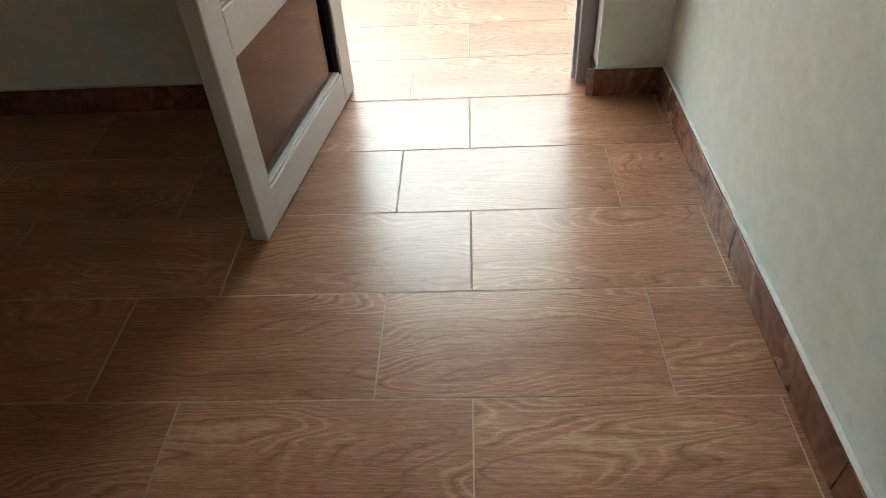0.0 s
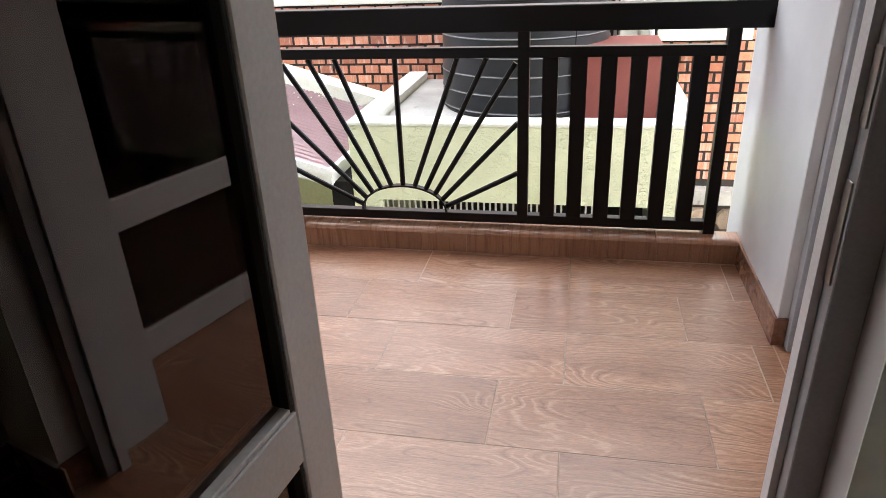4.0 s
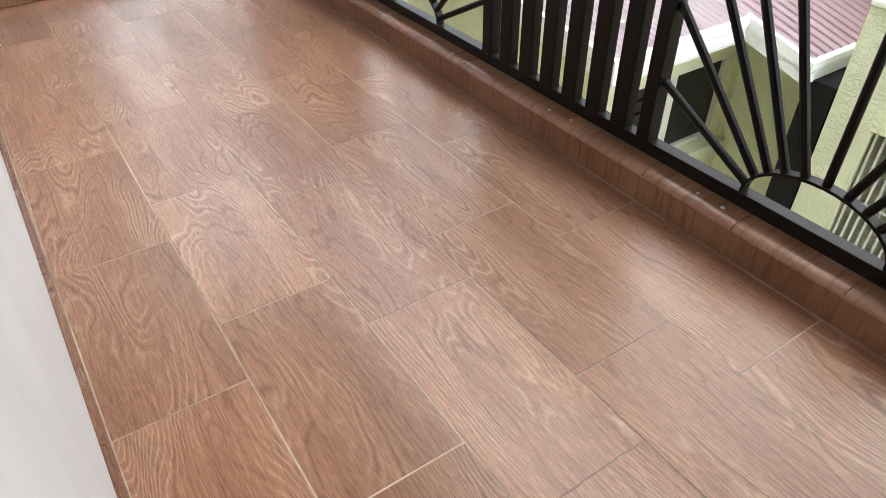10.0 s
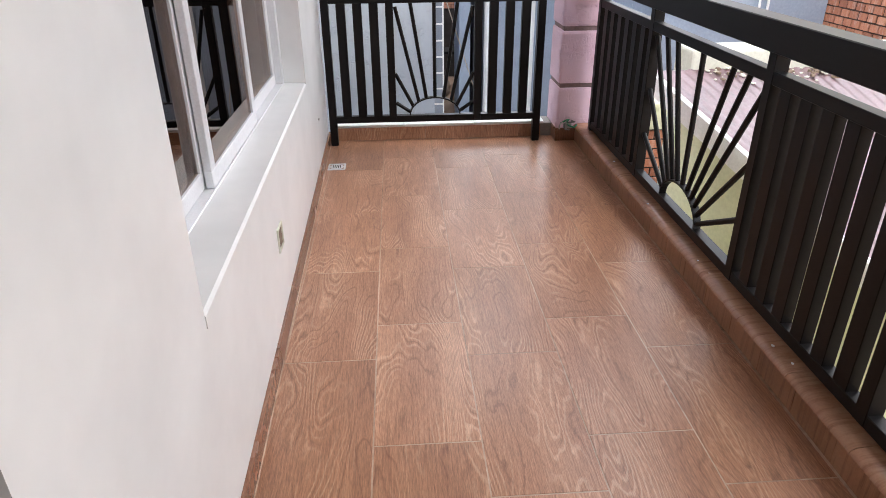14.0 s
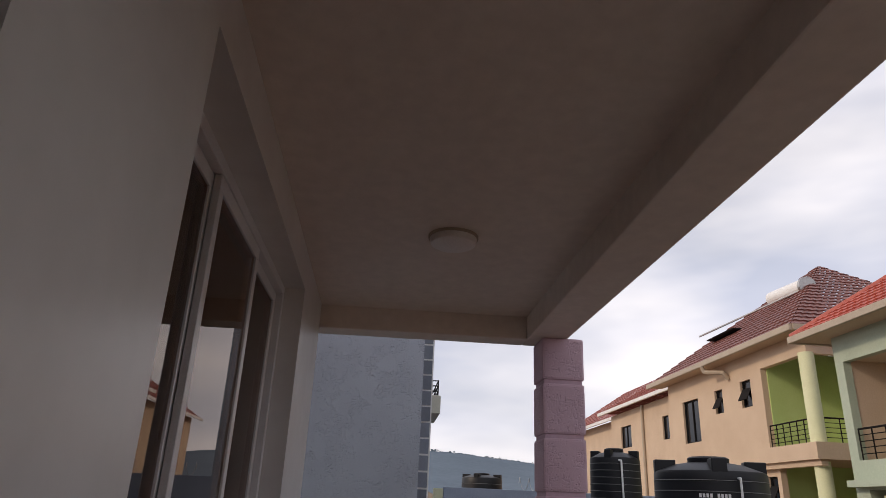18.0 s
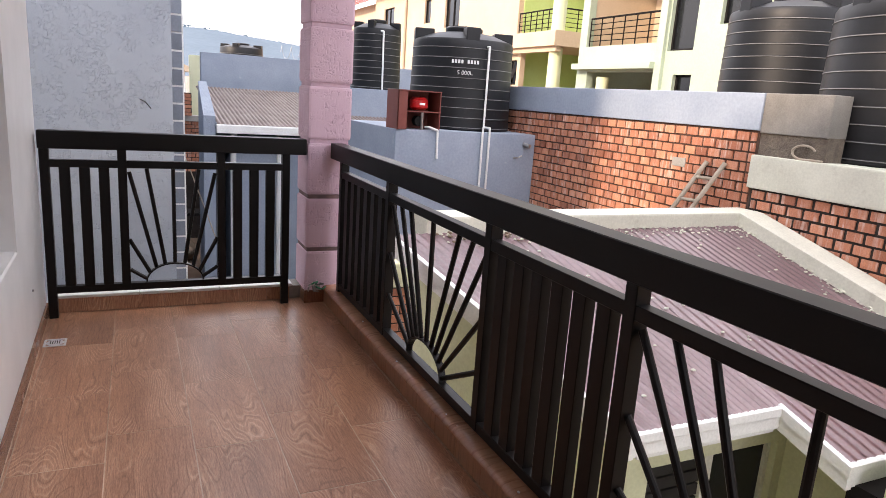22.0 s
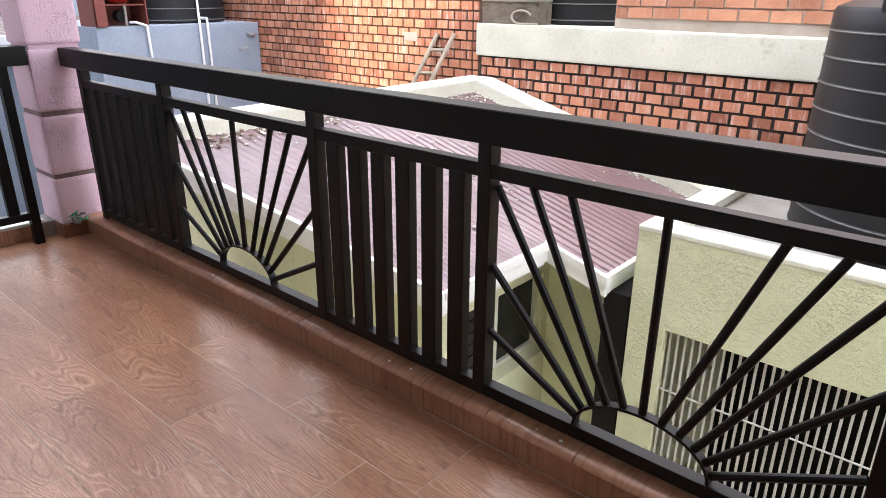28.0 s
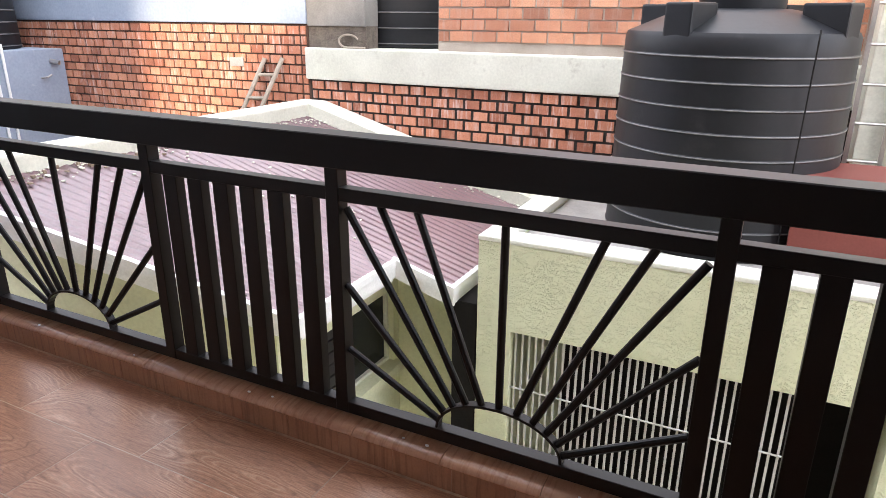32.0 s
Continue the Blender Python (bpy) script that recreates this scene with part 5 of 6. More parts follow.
part("lower_door", boxes(((-17.3, 18.5, 0), (-16.5, 18.6, 2.2 - GB))), HOUSE_GLASS, green)
part("lower_window", boxes(((-16.2, 18.5, 0.4), (-15.6, 18.6, 2.1 - GB))), HOUSE_GLASS, green)
part("lower_column", rods(((-18.1, 15.7, 0), (-18.1, 15.7, 2.3 - GB)), radius=0.2, sides=16), PALE_COLUMN, green, smooth=True)
part("lower_column", rods(((-16.0, 16.2, 0), (-16.0, 16.2, 2.3 - GB)), radius=0.2, sides=16), PALE_COLUMN, green, smooth=True)
part("canopy", boxes(((-19.2, 15.2, 2.52 - GB), (-15.40, 15.5, 2.70 - GB))), GREEN_HOUSE, green)
part("pier", boxes(((-15.42, 15.38, 0), (-15.15, 15.5, 6.3 - GB))), GREEN_HOUSE, green)
terrace_rail(green, (-18.85, 15.58), (-15.5, 15.58), 3.25, 4.12)
house_window(green, -15.1, -14.12, 3.0, 6.18, 15.62)
house_window(green, -13.32, -12.48, 3.6, 6.18, 15.62)
house_window(green, -14.75, -14.06, GB, 2.36, 15.62)
gw = house_window(green, -11.36, -9.5, 3.87, 5.90, 15.60, (-10.42,), vent=0.36)
part("curtain", boxes(((-10.36, 15.63, 3.95 - GB), (-9.68, 15.64, 5.42 - GB))), CURTAIN, gw)
EZ = 7.06
AP = (-13.5, 21.25, 11.8 - GB)
part("roof", tiled((-20.05, 14.7, EZ - GB), (-6.95, 14.7, EZ - GB), AP, AP, 24, 44), RED_ROOF, green, "red pressed-tile roof")
part("roof", tiled((-20.05, 27.8, EZ - GB), (-20.05, 14.7, EZ - GB), AP, AP, 24, 44), RED_ROOF, green)
part("roof", tiled((-6.95, 14.7, EZ - GB), (-6.95, 27.8, EZ - GB), AP, AP, 24, 44), RED_ROOF, green)
hip_cap(green, (-20.05, 14.7, EZ - GB), AP, RED_ROOF)
hip_cap(green, (-6.95, 14.7, EZ - GB), AP, RED_ROOF)
part("gutter", boxes(((-20.1, 14.58, EZ - 0.20 - GB), (-6.9, 14.70, EZ + 0.01 - GB)), bevel=0.02), GUTTER_PEACH, green)
part("gutter", boxes(((-20.1, 14.70, EZ - 0.20 - GB), (-19.98, 27.8, EZ + 0.01 - GB)), bevel=0.02), GUTTER_PEACH, green)
part("soffit", boxes(((-20.0, 14.7, EZ - 0.16 - GB), (-7.0, 15.5, EZ - 0.12 - GB)), ((-20.0, 15.5, EZ - 0.16 - GB), (-19.27, 27.0, EZ - 0.12 - GB))), PEACH_HOUSE, green)
part("downpipe", tube([(-12.0, 14.68, 6.90 - GB), (-12.0, 14.72, 6.62 - GB), (-12.25, 15.40, 6.38 - GB), (-12.22, 15.42, 0.2)], 0.07, 10), GREEN_HOUSE, green, smooth=True)

peach = thing("house_peach", (0, 0, GB), "peach two-storey house with a brown tiled hip roof and lime terrace", "house")
facade(peach, -35.5, -22.9, 17.0, GB, 8.05, [(-33.8, -32.0, 4.9, 6.95), (-30.25, -29.5, 5.95, 7.0), (-27.85, -27.0, 5.92, 7.04), (-26.1, -22.9, 4.15, 7.3), (-26.55, -25.85, 2.07, 3.1), (-25.6, -22.9, GB, 3.45)], PEACH_HOUSE)
part("side_wall", boxes(((-35.5, 17.25, 0), (-35.25, 26.0, 8.05 - GB))), PEACH_HOUSE, peach)
part("side_wall", boxes(((-23.15, 21.0, 0), (-22.9, 26.0, 8.05 - GB))), PEACH_HOUSE, peach)
part("side_beam", boxes(((-23.15, 17.25, 7.3 - GB), (-22.9, 21.0, 8.05 - GB))), PEACH_HOUSE, peach)
part("terrace_floor", boxes(((-26.3, 16.6, 3.55 - GB), (-22.5, 21.0, 4.12 - GB))), PEACH_HOUSE, peach)
part("terrace_beam", boxes(((-27.3, 16.75, 3.35 - GB), (-22.6, 17.0, 3.6 - GB))), PEACH_HOUSE, peach)
part("terrace_side", boxes(((-26.25, 17.25, 0), (-26.05, 21.0, 8.0 - GB))), LIME_HOUSE, peach, "lime-green terrace wall")
part("terrace_back", boxes(((-26.05, 20.9, 0), (-22.9, 21.1, 8.0 - GB))), LIME_HOUSE, peach, "lime-green terrace wall")
part("lower_door", boxes(((-24.4, 20.8, 0), (-23.4, 20.9, 3.1 - GB))), HOUSE_GLASS, peach)
part("column", rods(((-23.1, 17.1, 4.12 - GB), (-23.1, 17.1, 7.35 - GB)), radius=0.27, sides=18), PALE_COLUMN, peach, smooth=True)
part("column", rods(((-23.1, 17.1, 0), (-23.1, 17.1, 3.5 - GB)), radius=0.27, sides=18), PALE_COLUMN, peach, smooth=True)
terrace_rail(peach, (-26.0, 17.05), (-23.3, 17.05), 4.15, 5.0)
terrace_rail(peach, (-22.95, 17.3), (-22.95, 20.8), 4.15, 5.0)
house_window(peach, -33.8, -32.0, 4.9, 6.95, 17.1, (-32.9,))
house_window(peach, -30.25, -29.5, 5.95, 7.0, 17.1, tilt=True)
house_window(peach, -27.85, -27.0, 5.92, 7.04, 17.1, tilt=True)
house_window(peach, -26.55, -25.85, 2.07, 3.1, 17.1, tilt=True)
PZ = 8.22
AQ = (-28.4, 21.9, 12.9 - GB)
part("roof", tiled((-36.4, 16.3, PZ - GB), (-22.5, 16.3, PZ - GB), AQ, AQ, 20, 40), BROWN_ROOF, peach, "brown pressed-tile roof")
part("roof", tiled((-22.5, 16.3, PZ - GB), (-22.5, 27.0, PZ - GB), AQ, AQ, 20, 36), BROWN_ROOF, peach)
part("roof", tiled((-36.4, 27.0, PZ - GB), (-36.4, 16.3, PZ - GB), AQ, AQ, 20, 36), BROWN_ROOF, peach)
part("gutter", boxes(((-36.5, 16.16, PZ - 0.22 - GB), (-22.4, 16.3, PZ + 0.02 - GB)), bevel=0.03), GUTTER_PEACH, peach)
part("gutter", boxes(((-22.5, 16.3, PZ - 0.22 - GB), (-22.36, 27.0, PZ + 0.02 - GB)), bevel=0.03), GUTTER_PEACH, peach)
part("soffit", boxes(((-36.3, 16.3, PZ - 0.17 - GB), (-22.5, 17.0, PZ - 0.13 - GB))), PEACH_HOUSE, peach)
part("gutter_spout", tube([(-29.6, 16.2, 8.0 - GB), (-29.6, 16.3, 7.75 - GB), (-28.7, 16.75, 7.6 - GB), (-28.7, 16.95, 7.3 - GB)], 0.10, 8), GUTTER_PEACH, peach, smooth=True)
solar = thing("solar_water_heater", (-29.6, 18.5, 9.95), "white drum solar water heater with dark collector on the roof", "solar heater")
part("drum", rods(((0.6, 1.25, 1.35), (3.2, 1.25, 1.20)), radius=0.36, sides=20), PVC, solar, smooth=True)
part("collector", boxes(((-2.4, -0.75, -0.12), (0.3, -0.1, -0.06)), bevel=0.01), DARK, solar)
part("frame", rods(((-2.6, -1.0, 0.16), (3.2, 1.0, 1.0)), ((-2.6, 0.5, 0.16), (0.7, 0.6, 0.3)), radius=0.05, sides=6), STEEL, solar)
part("end_cap", rods(((3.2, 1.25, 1.20), (3.35, 1.25, 1.19)), radius=0.40, sides=20), STEEL, solar, smooth=True)

third = thing("house_far", (0, 0, GB), "far peach house with a red-brown tiled roof", "house")
facade(third, -51.0, -36.9, 18.9, GB, 8.3, [(-48.9, -46.8, 5.8, 7.3), (-41.2, -40.2, 5.8, 7.2)], PEACH_HOUSE)
part("side_wall", boxes(((-51.0, 19.15, 0), (-50.75, 30, 8.3 - GB))), PEACH_HOUSE, third)
house_window(third, -48.9, -46.8, 5.8, 7.3, 19.0, (-47.9,))
house_window(third, -41.2, -40.2, 5.8, 7.2, 19.0)
TZ = 8.55
part("roof", tiled((-51.6, 18.2, TZ - GB), (-36.4, 18.2, TZ - GB), (-42, 24, 12.0 - GB), (-46, 24, 12.0 - GB), 16, 36), DULL_ROOF, third)
part("roof", tiled((-51.6, 30, TZ - GB), (-51.6, 18.2, TZ - GB), (-46, 24, 12.0 - GB), (-46, 24, 12.0 - GB), 16, 36), DULL_ROOF, third)
part("gutter", boxes(((-51.7, 18.05, TZ - 0.2 - GB), (-36.4, 18.2, TZ + 0.02 - GB))), WHITE_TRIM, third)
part("downpipe", rods(((-44.3, 18.8, 8.3 - GB), (-44.3, 18.8, 0)), radius=0.1, sides=8), GUTTER_PEACH, third)
fourth = thing("house_farther", (-62, 22, GB), "farther yellow house with a red tiled roof", "house")
part("wall", boxes(((-14, 0, 0), (6, 10, 8.2))), PEACH_HOUSE, fourth)
part("roof", tiled((-15, -0.8, 8.2), (7, -0.8, 8.2), (0, 5, 12.5), (-8, 5, 12.5), 14, 40), DULL_ROOF, fourth)
part("roof", tiled((7, -0.8, 8.2), (7, 11, 8.2), (0, 5, 12.5), (0, 5, 12.5), 14, 24), DULL_ROOF, fourth)
part("gutter", boxes(((-15, -0.95, 8.0), (7, -0.8, 8.25))), WHITE_TRIM, fourth)

# ---- small things on the balcony and in the room ----
lamp = thing("ceiling_lamp", (-2.81, 2.183, CEIL), "round flat white ceiling lamp, switched off", "lamp")
part("base", lathe([(0, -0.012), (0.118, -0.012), (0.118, 0.0), (0, 0.0)], 40), GUTTER_PEACH, lamp, smooth=True)
part("cover", lathe([(0, -0.052), (0.085, -0.050), (0.104, -0.040), (0.110, -0.024), (0.110, -0.010), (0, -0.010)], 40), OPAL, lamp, smooth=True)

switch = thing("light_switch", (-0.882, y_out(-0.882), 1.33), "champagne and grey rocker light switch on the white wall", "switch")
part("frame", boxes(((-0.052, 0.0, -0.051), (0.052, 0.009, 0.051)), bevel=0.003), GOLD_PLATE, switch)
part("plate", boxes(((-0.040, 0.009, -0.042), (0.040, 0.011, 0.042)), bevel=0.001), GREY_PLATE, switch)
bm = boxes(((-0.034, 0.0, -0.030), (0.034, 0.012, 0.030)), bevel=0.002)
bmesh.ops.rotate(bm, cent=(0, 0, 0), matrix=Matrix.Rotation(radians(7), 3, "X"), verts=bm.verts)
bmesh.ops.translate(bm, vec=(0, 0.010, 0), verts=bm.verts)
part("rocker", bm, GOLD_PLATE, switch)
hole = thing("wall_box", (-2.08, y_out(-2.08), 0.322), "open socket box let into the low part of the wall", "socket box")
part("back", boxes(((-0.036, 0.0005, -0.036), (0.036, 0.002, 0.036))), STONE, hole)
for lo, hi in (((-0.042, 0, -0.042), (-0.035, 0.006, 0.042)), ((0.035, 0, -0.042), (0.042, 0.006, 0.042)), ((-0.035, 0, 0.035), (0.035, 0.006, 0.042)), ((-0.035, 0, -0.042), (0.035, 0.006, -0.035))):
    part("rim", boxes((lo, hi)), CREAM, hole)
drain = thing("floor_drain", (-3.665, 1.535, 0.0), "small square steel floor drain in the corner", "drain")
part("frame", boxes(((-0.05, -0.05, 0.0), (0.05, -0.04, 0.004)), ((-0.05, 0.04, 0.0), (0.05, 0.05, 0.004)), ((-0.05, -0.04, 0.0), (-0.04, 0.04, 0.004)), ((0.04, -0.04, 0.0), (0.05, 0.04, 0.004))), ALUMINIUM, drain)
part("plate", lathe([(0, 0.0015), (0.04, 0.0015), (0.04, 0.0025), (0.028, 0.004), (0, 0.003)], 24), ALUMINIUM, drain, smooth=True)
for k in range(5):
    part("slot", boxes(((-0.022, -0.022 + 0.010 * k, 0.0042), (0.022, -0.018 + 0.010 * k, 0.0048))), DARK, drain)
tap = thing("wire_end", (-4.048, 2.95, 0.085), "loose green-grey wire ends poking out of the column base", "wires")
for k in range(5):
    a = k * 1.25
    pts = [(0.0, 0, 0.03), (0.03, 0.025 * math.cos(a), 0.04 + 0.02 * math.sin(a)), (0.045, 0.05 * math.cos(a + 0.6), 0.03 + 0.03 * math.sin(a + 0.6)), (0.03, 0.06 * math.cos(a + 1.2), 0.02 + 0.03 * math.sin(a + 1.4))]
    part("wire", tube(pts, 0.005, 6), (GREY_PLATE, LIME_WIRE, STEEL)[k % 3], tap, smooth=True)
part("clamp", boxes(((0.0, -0.02, -0.002), (0.02, 0.03, 0.03)), bevel=0.004), CONCRETE, tap)
for k, (yy, zz) in enumerate(((1.49, 0.055), (1.492, 0.30))):
    solid("wall_screw", rods(((-3.9 + 0.3 * k, Y_OUT - 0.004, zz), (-3.9 + 0.3 * k, Y_OUT + 0.014, zz)), radius=0.006, sides=8), STEEL, "small steel screw in the white wall", "screw")

lockset = part("lock_plate", boxes(((DW - 0.058, 0.0, 0.93), (DW - 0.018, 0.008, 1.16)), bevel=0.002), STEEL, door, "brushed steel lock plate")
part("cylinder", rods(((DW - 0.038, 0.0, 0.99), (DW - 0.038, 0.014, 0.99)), radius=0.010, sides=16), STEEL, lockset)
part("keyhole", boxes(((DW - 0.040, 0.014, 0.975), (DW - 0.036, 0.0148, 0.992))), DARK, lockset)
part("lever", tube([(DW - 0.038, 0.004, 1.09), (DW - 0.038, 0.048, 1.09), (DW - 0.165, 0.052, 1.088)], 0.0105, 12), STEEL, lockset, smooth=True)
edge = part("latch_plate", boxes(((DW, -0.034, 0.90), (DW + 0.002, -0.011, 1.14)), bevel=0.0005), STEEL, door, "steel latch plate on the door edge")
part("bolt", boxes(((DW + 0.002, -0.030, 0.975), (DW + 0.006, -0.015, 1.01)), bevel=0.001), STEEL, edge)
for z in (0.916, 1.124):
    part("screw", rods(((DW + 0.002, -0.0225, z), (DW + 0.0035, -0.0225, z)), radius=0.004, sides=8), DARK, edge)
for z in (0.25, 1.05, 1.85):
    part("hinge", rods(((-0.008, -0.050, z - 0.05), (-0.008, -0.050, z + 0.05)), radius=0.009, sides=10), DOOR_WHITE, door, "white barrel hinge")

# ---- on the blue tank block and along the brick wall ----
pump = thing("pump_cabinet", (-9.05, 5.62, BBZ), "open rust-red steel cabinet with a red pressure pump", "pump cabinet")
part("side", boxes(((-0.30, -0.345, 0.0), (0.15, -0.33, 0.53))), RED_BOX, pump)
part("side", boxes(((-0.30, 0.295, 0.0), (0.15, 0.31, 0.53))), RED_BOX, pump)
part("top", boxes(((-0.30, -0.345, 0.53), (0.17, 0.31, 0.545))), RED_BOX, pump)
part("back", boxes(((-0.30, -0.33, 0.0), (-0.285, 0.295, 0.53))), RED_BOX, pump)
part("door", boxes(((0.13, -0.345, 0.0), (0.15, -0.20, 0.53)), bevel=0.003), RED_BOX, pump)
part("shelf", boxes(((-0.285, -0.20, 0.245), (0.14, 0.295, 0.26))), RED_BOX, pump)
part("vessel", lathe([(0, 0.27), (0.09, 0.275), (0.135, 0.31), (0.135, 0.41), (0.09, 0.455), (0, 0.46)], 24, (-0.03, 0.04, 0)), RED_PUMP, pump, smooth=True)
part("vessel_label", boxes(((0.099, 0.00, 0.345), (0.108, 0.08, 0.375))), WHITE_TRIM, pump)
part("motor", rods(((-0.05, 0.02, 0.12), (0.08, 0.02, 0.12)), radius=0.07, sides=16), DARK, pump, smooth=True)
part("pipe", rods(((0.10, 0.05, 0.0), (0.10, 0.05, 0.25)), radius=0.022, sides=10), STEEL, pump, smooth=True)
def pipe(name, pts, radius, label, material=None):
    return solid(name, tube(pts, radius, 8), material or PVC, label, "pipe", smooth=True)
pipe("water_pipe", [(-9.0, 5.74, 0.90), (-8.895, 5.78, 0.90), (-8.895, 5.90, 0.86), (-8.895, 5.91, 0.46)], 0.017, "white bent plastic pipe on the blue block")
pipe("water_pipe", [(-8.895, 6.635, 0.94), (-8.895, 6.635, -2.9)], 0.017, "white plastic pipe running down the blue block")
pipe("water_pipe", [(-8.895, 6.75, 0.94), (-8.895, 6.75, -2.9)], 0.017, "white plastic pipe running down the blue block")
pipe("water_pipe", [(-9.4, 6.75, 2.10), (-9.10, 6.75, 2.10), (-9.10, 6.75, 0.93), (-8.895, 6.75, 0.93)], 0.017, "white plastic pipe from the tank's shoulder")
pipe("water_pipe", [(-13.9, 6.62, 2.60), (-13.74, 6.70, 2.58), (-13.74, 6.72, 1.2)], 0.02, "white plastic pipe beside the tank")
pipe("spout", [(-8.93, 7.38, 0.71), (-8.80, 7.42, 0.69)], 0.030, "grey stub of pipe in the blue block", STEEL)
pipe("hook", [(-8.93, 7.22, 0.50), (-8.86, 7.26, 0.51), (-8.86, 7.32, 0.54)], 0.012, "small steel hook in the blue block", STEEL)
structure("wall_tank_stand", boxes(((-15.2, 5.7, GROUND), (-13.5, 7.6, 1.40)), bevel=0.01), BLUE_SMOOTH, "grey-blue stand under the far tank", "wall")
structure("wall_tank_stand_back", boxes(((-7.6, 8.6, GROUND), (-5.3, 10.6, 1.30))), CONCRETE, "concrete stand under the tank behind the wall", "wall")
def tank_print(x, y, z, radius, ang, size):
    """The capacity painted on a tank, and a row of plain bars over it."""
    letters = new("tank_lettering", bpy.data.curves.new("tank_lettering", "FONT"))
    letters.data.body, letters.data.size, letters.data.align_x, letters.data.extrude = "5 000L", size, "CENTER", 0.002
    letters.data.materials.append(WHITE_TRIM)
    me = bpy.data.meshes.new_from_object(letters.evaluated_get(bpy.context.evaluated_depsgraph_get()))
    bpy.data.objects.remove(letters)
    text = tagged(new("tank_lettering", me), "white capacity lettering painted on the black tank", "lettering")
    text.matrix_world = Matrix.Translation((x + (radius + 0.014) * math.cos(ang), y + (radius + 0.014) * math.sin(ang), z)) @ Matrix.Rotation(ang + math.pi / 2, 4, "Z") @ Matrix.Rotation(math.pi / 2, 4, "X")
    mark = thing("tank_mark", (x, y, z + size * 1.9), "row of small white painted marks on the black tank", "lettering")
    for k in range(9):
        if k == 4:
            continue
        a = ang + (k - 4) * size * 0.55 / radius
        bm = boxes(((-size * 0.19, -0.003, 0), (size * 0.19, 0.003, size * 0.6)))
        bmesh.ops.rotate(bm, cent=(0, 0, 0), matrix=Matrix.Rotation(a + math.pi / 2, 3, "Z"), verts=bm.verts)
        bmesh.ops.translate(bm, vec=((radius + 0.006) * math.cos(a), (radius + 0.006) * math.sin(a), 0), verts=bm.verts)
        part("letter_bar", bm, WHITE_TRIM, mark)


tank_print(-9.95, 6.72, BBZ + 0.82, 0.81, radians(-22), 0.085)
tank_print(-4.06, 8.72, 2.10, 0.84, radians(-72), 0.075)

ladder = thing("ladder", (0, 0, 0), "weathered timber ladder leaning on the brick wall", "ladder")
L1, L2, LD = Vector((-5.42, 7.56, 0.85)), Vector((-5.17, 7.56, 0.86)), Vector((-0.235, -0.42, -0.88)).normalized()
for L in (L1, L2):
    part("rail", rods((L, L + LD * 1.45), radius=0.026, sides=8), TIMBER, ladder, smooth=True)
for k in range(5):
    d = 0.20 + 0.28 * k
    part("rung", rods((L1 + LD * d, L2 + LD * d), radius=0.018, sides=8), TIMBER, ladder, smooth=True)
solid("grey_brick", boxes(((-5.965, YW - 0.020, 0.745), (-5.76, YW + 0.02, 0.845)), bevel=0.003), CONCRETE, "single grey cement block in the brick wall", "block")
pipe("hose", [(-4.30 + 0.12 * math.cos(a * 0.35), 7.578, 1.055 + 0.065 * math.sin(a * 0.35)) for a in range(1, 14)] + [(-4.2, 7.58, 0.993), (-4.1, 7.58, 0.992)], 0.011, "pale bent hose on the cream ledge", TIMBER)
ROUGH = surface("rough_brown_cement", (0.085, 0.068, 0.052), (0.20, 0.165, 0.13), 0.95, 9, 60, 0.9, 0.02)
solid("cement_patch", boxes(((-4.83, YW + 0.01, 0.980), (-4.10, YW + 0.24, 1.205)), bevel=0.004), ROUGH, "rough unplastered strip below the cement block", "wall patch")

# ---- beside the near tank ----
steel_ladder = thing("steel_ladder", (0.30, 7.18, -0.13), "grey steel ladder behind the tank", "ladder")
for x in (0.0, 0.22):
    part("rail", boxes(((x - 0.015, -0.015, 0), (x + 0.015, 0.015, 2.6))), STEEL, steel_ladder)
for k in range(9):
    part("rung", rods(((0, 0, 0.2 + 0.27 * k), (0.22, 0, 0.2 + 0.27 * k)), radius=0.012, sides=8), STEEL, steel_ladder)
pipe("water_pipe", [(0.66, 7.12, -0.13), (0.60, 7.12, 0.9), (0.62, 7.1, 1.9)], 0.024, "white plastic pipe beside the steel ladder")
pipe("power_cable", [(0.70, 7.20, -0.1), (0.66, 7.19, 0.7), (0.69, 7.2, 1.5), (0.66, 7.2, 2.4)], 0.014, "thick black cable on the off-white wall", DARK)
solid("cable_clamp", boxes(((0.66, 7.14, 0.50), (0.74, 7.25, 0.72)), bevel=0.012), DARK, "dark cable clamp on the off-white wall", "clamp")
wwin = structure("window_2", boxes(((0.86, 7.19, 0.96), (1.25, 7.25, 1.0)), ((0.86, 7.19, 1.55), (1.25, 7.25, 1.59)), ((0.86, 7.19, 1.0), (0.90, 7.25, 1.55)), ((1.21, 7.19, 1.0), (1.25, 7.25, 1.55))), WHITE_TRIM, "small white-framed window in the off-white wall", "window")
part("pane", boxes(((0.90, 7.21, 1.0), (1.21, 7.22, 1.55))), HOUSE_GLASS, wwin)
pipe("black_cord", [(-0.03, 6.02, 1.235), (-0.035, 5.975, 1.255), (-0.035, 5.935, 1.20), (-0.045, 5.925, 0.6), (-0.06, 5.92, -0.1)], 0.005, "thin black cord hanging down the tank", DARK)
chair_like = thing("plastic_crate", (0.70, 6.35, -0.13), "white plastic crate with green clips beside the red cabinet", "crate")
part("shell", boxes(((-0.06, -0.28, 0.0), (0.06, 0.28, 0.30)), bevel=0.012), PVC, chair_like)
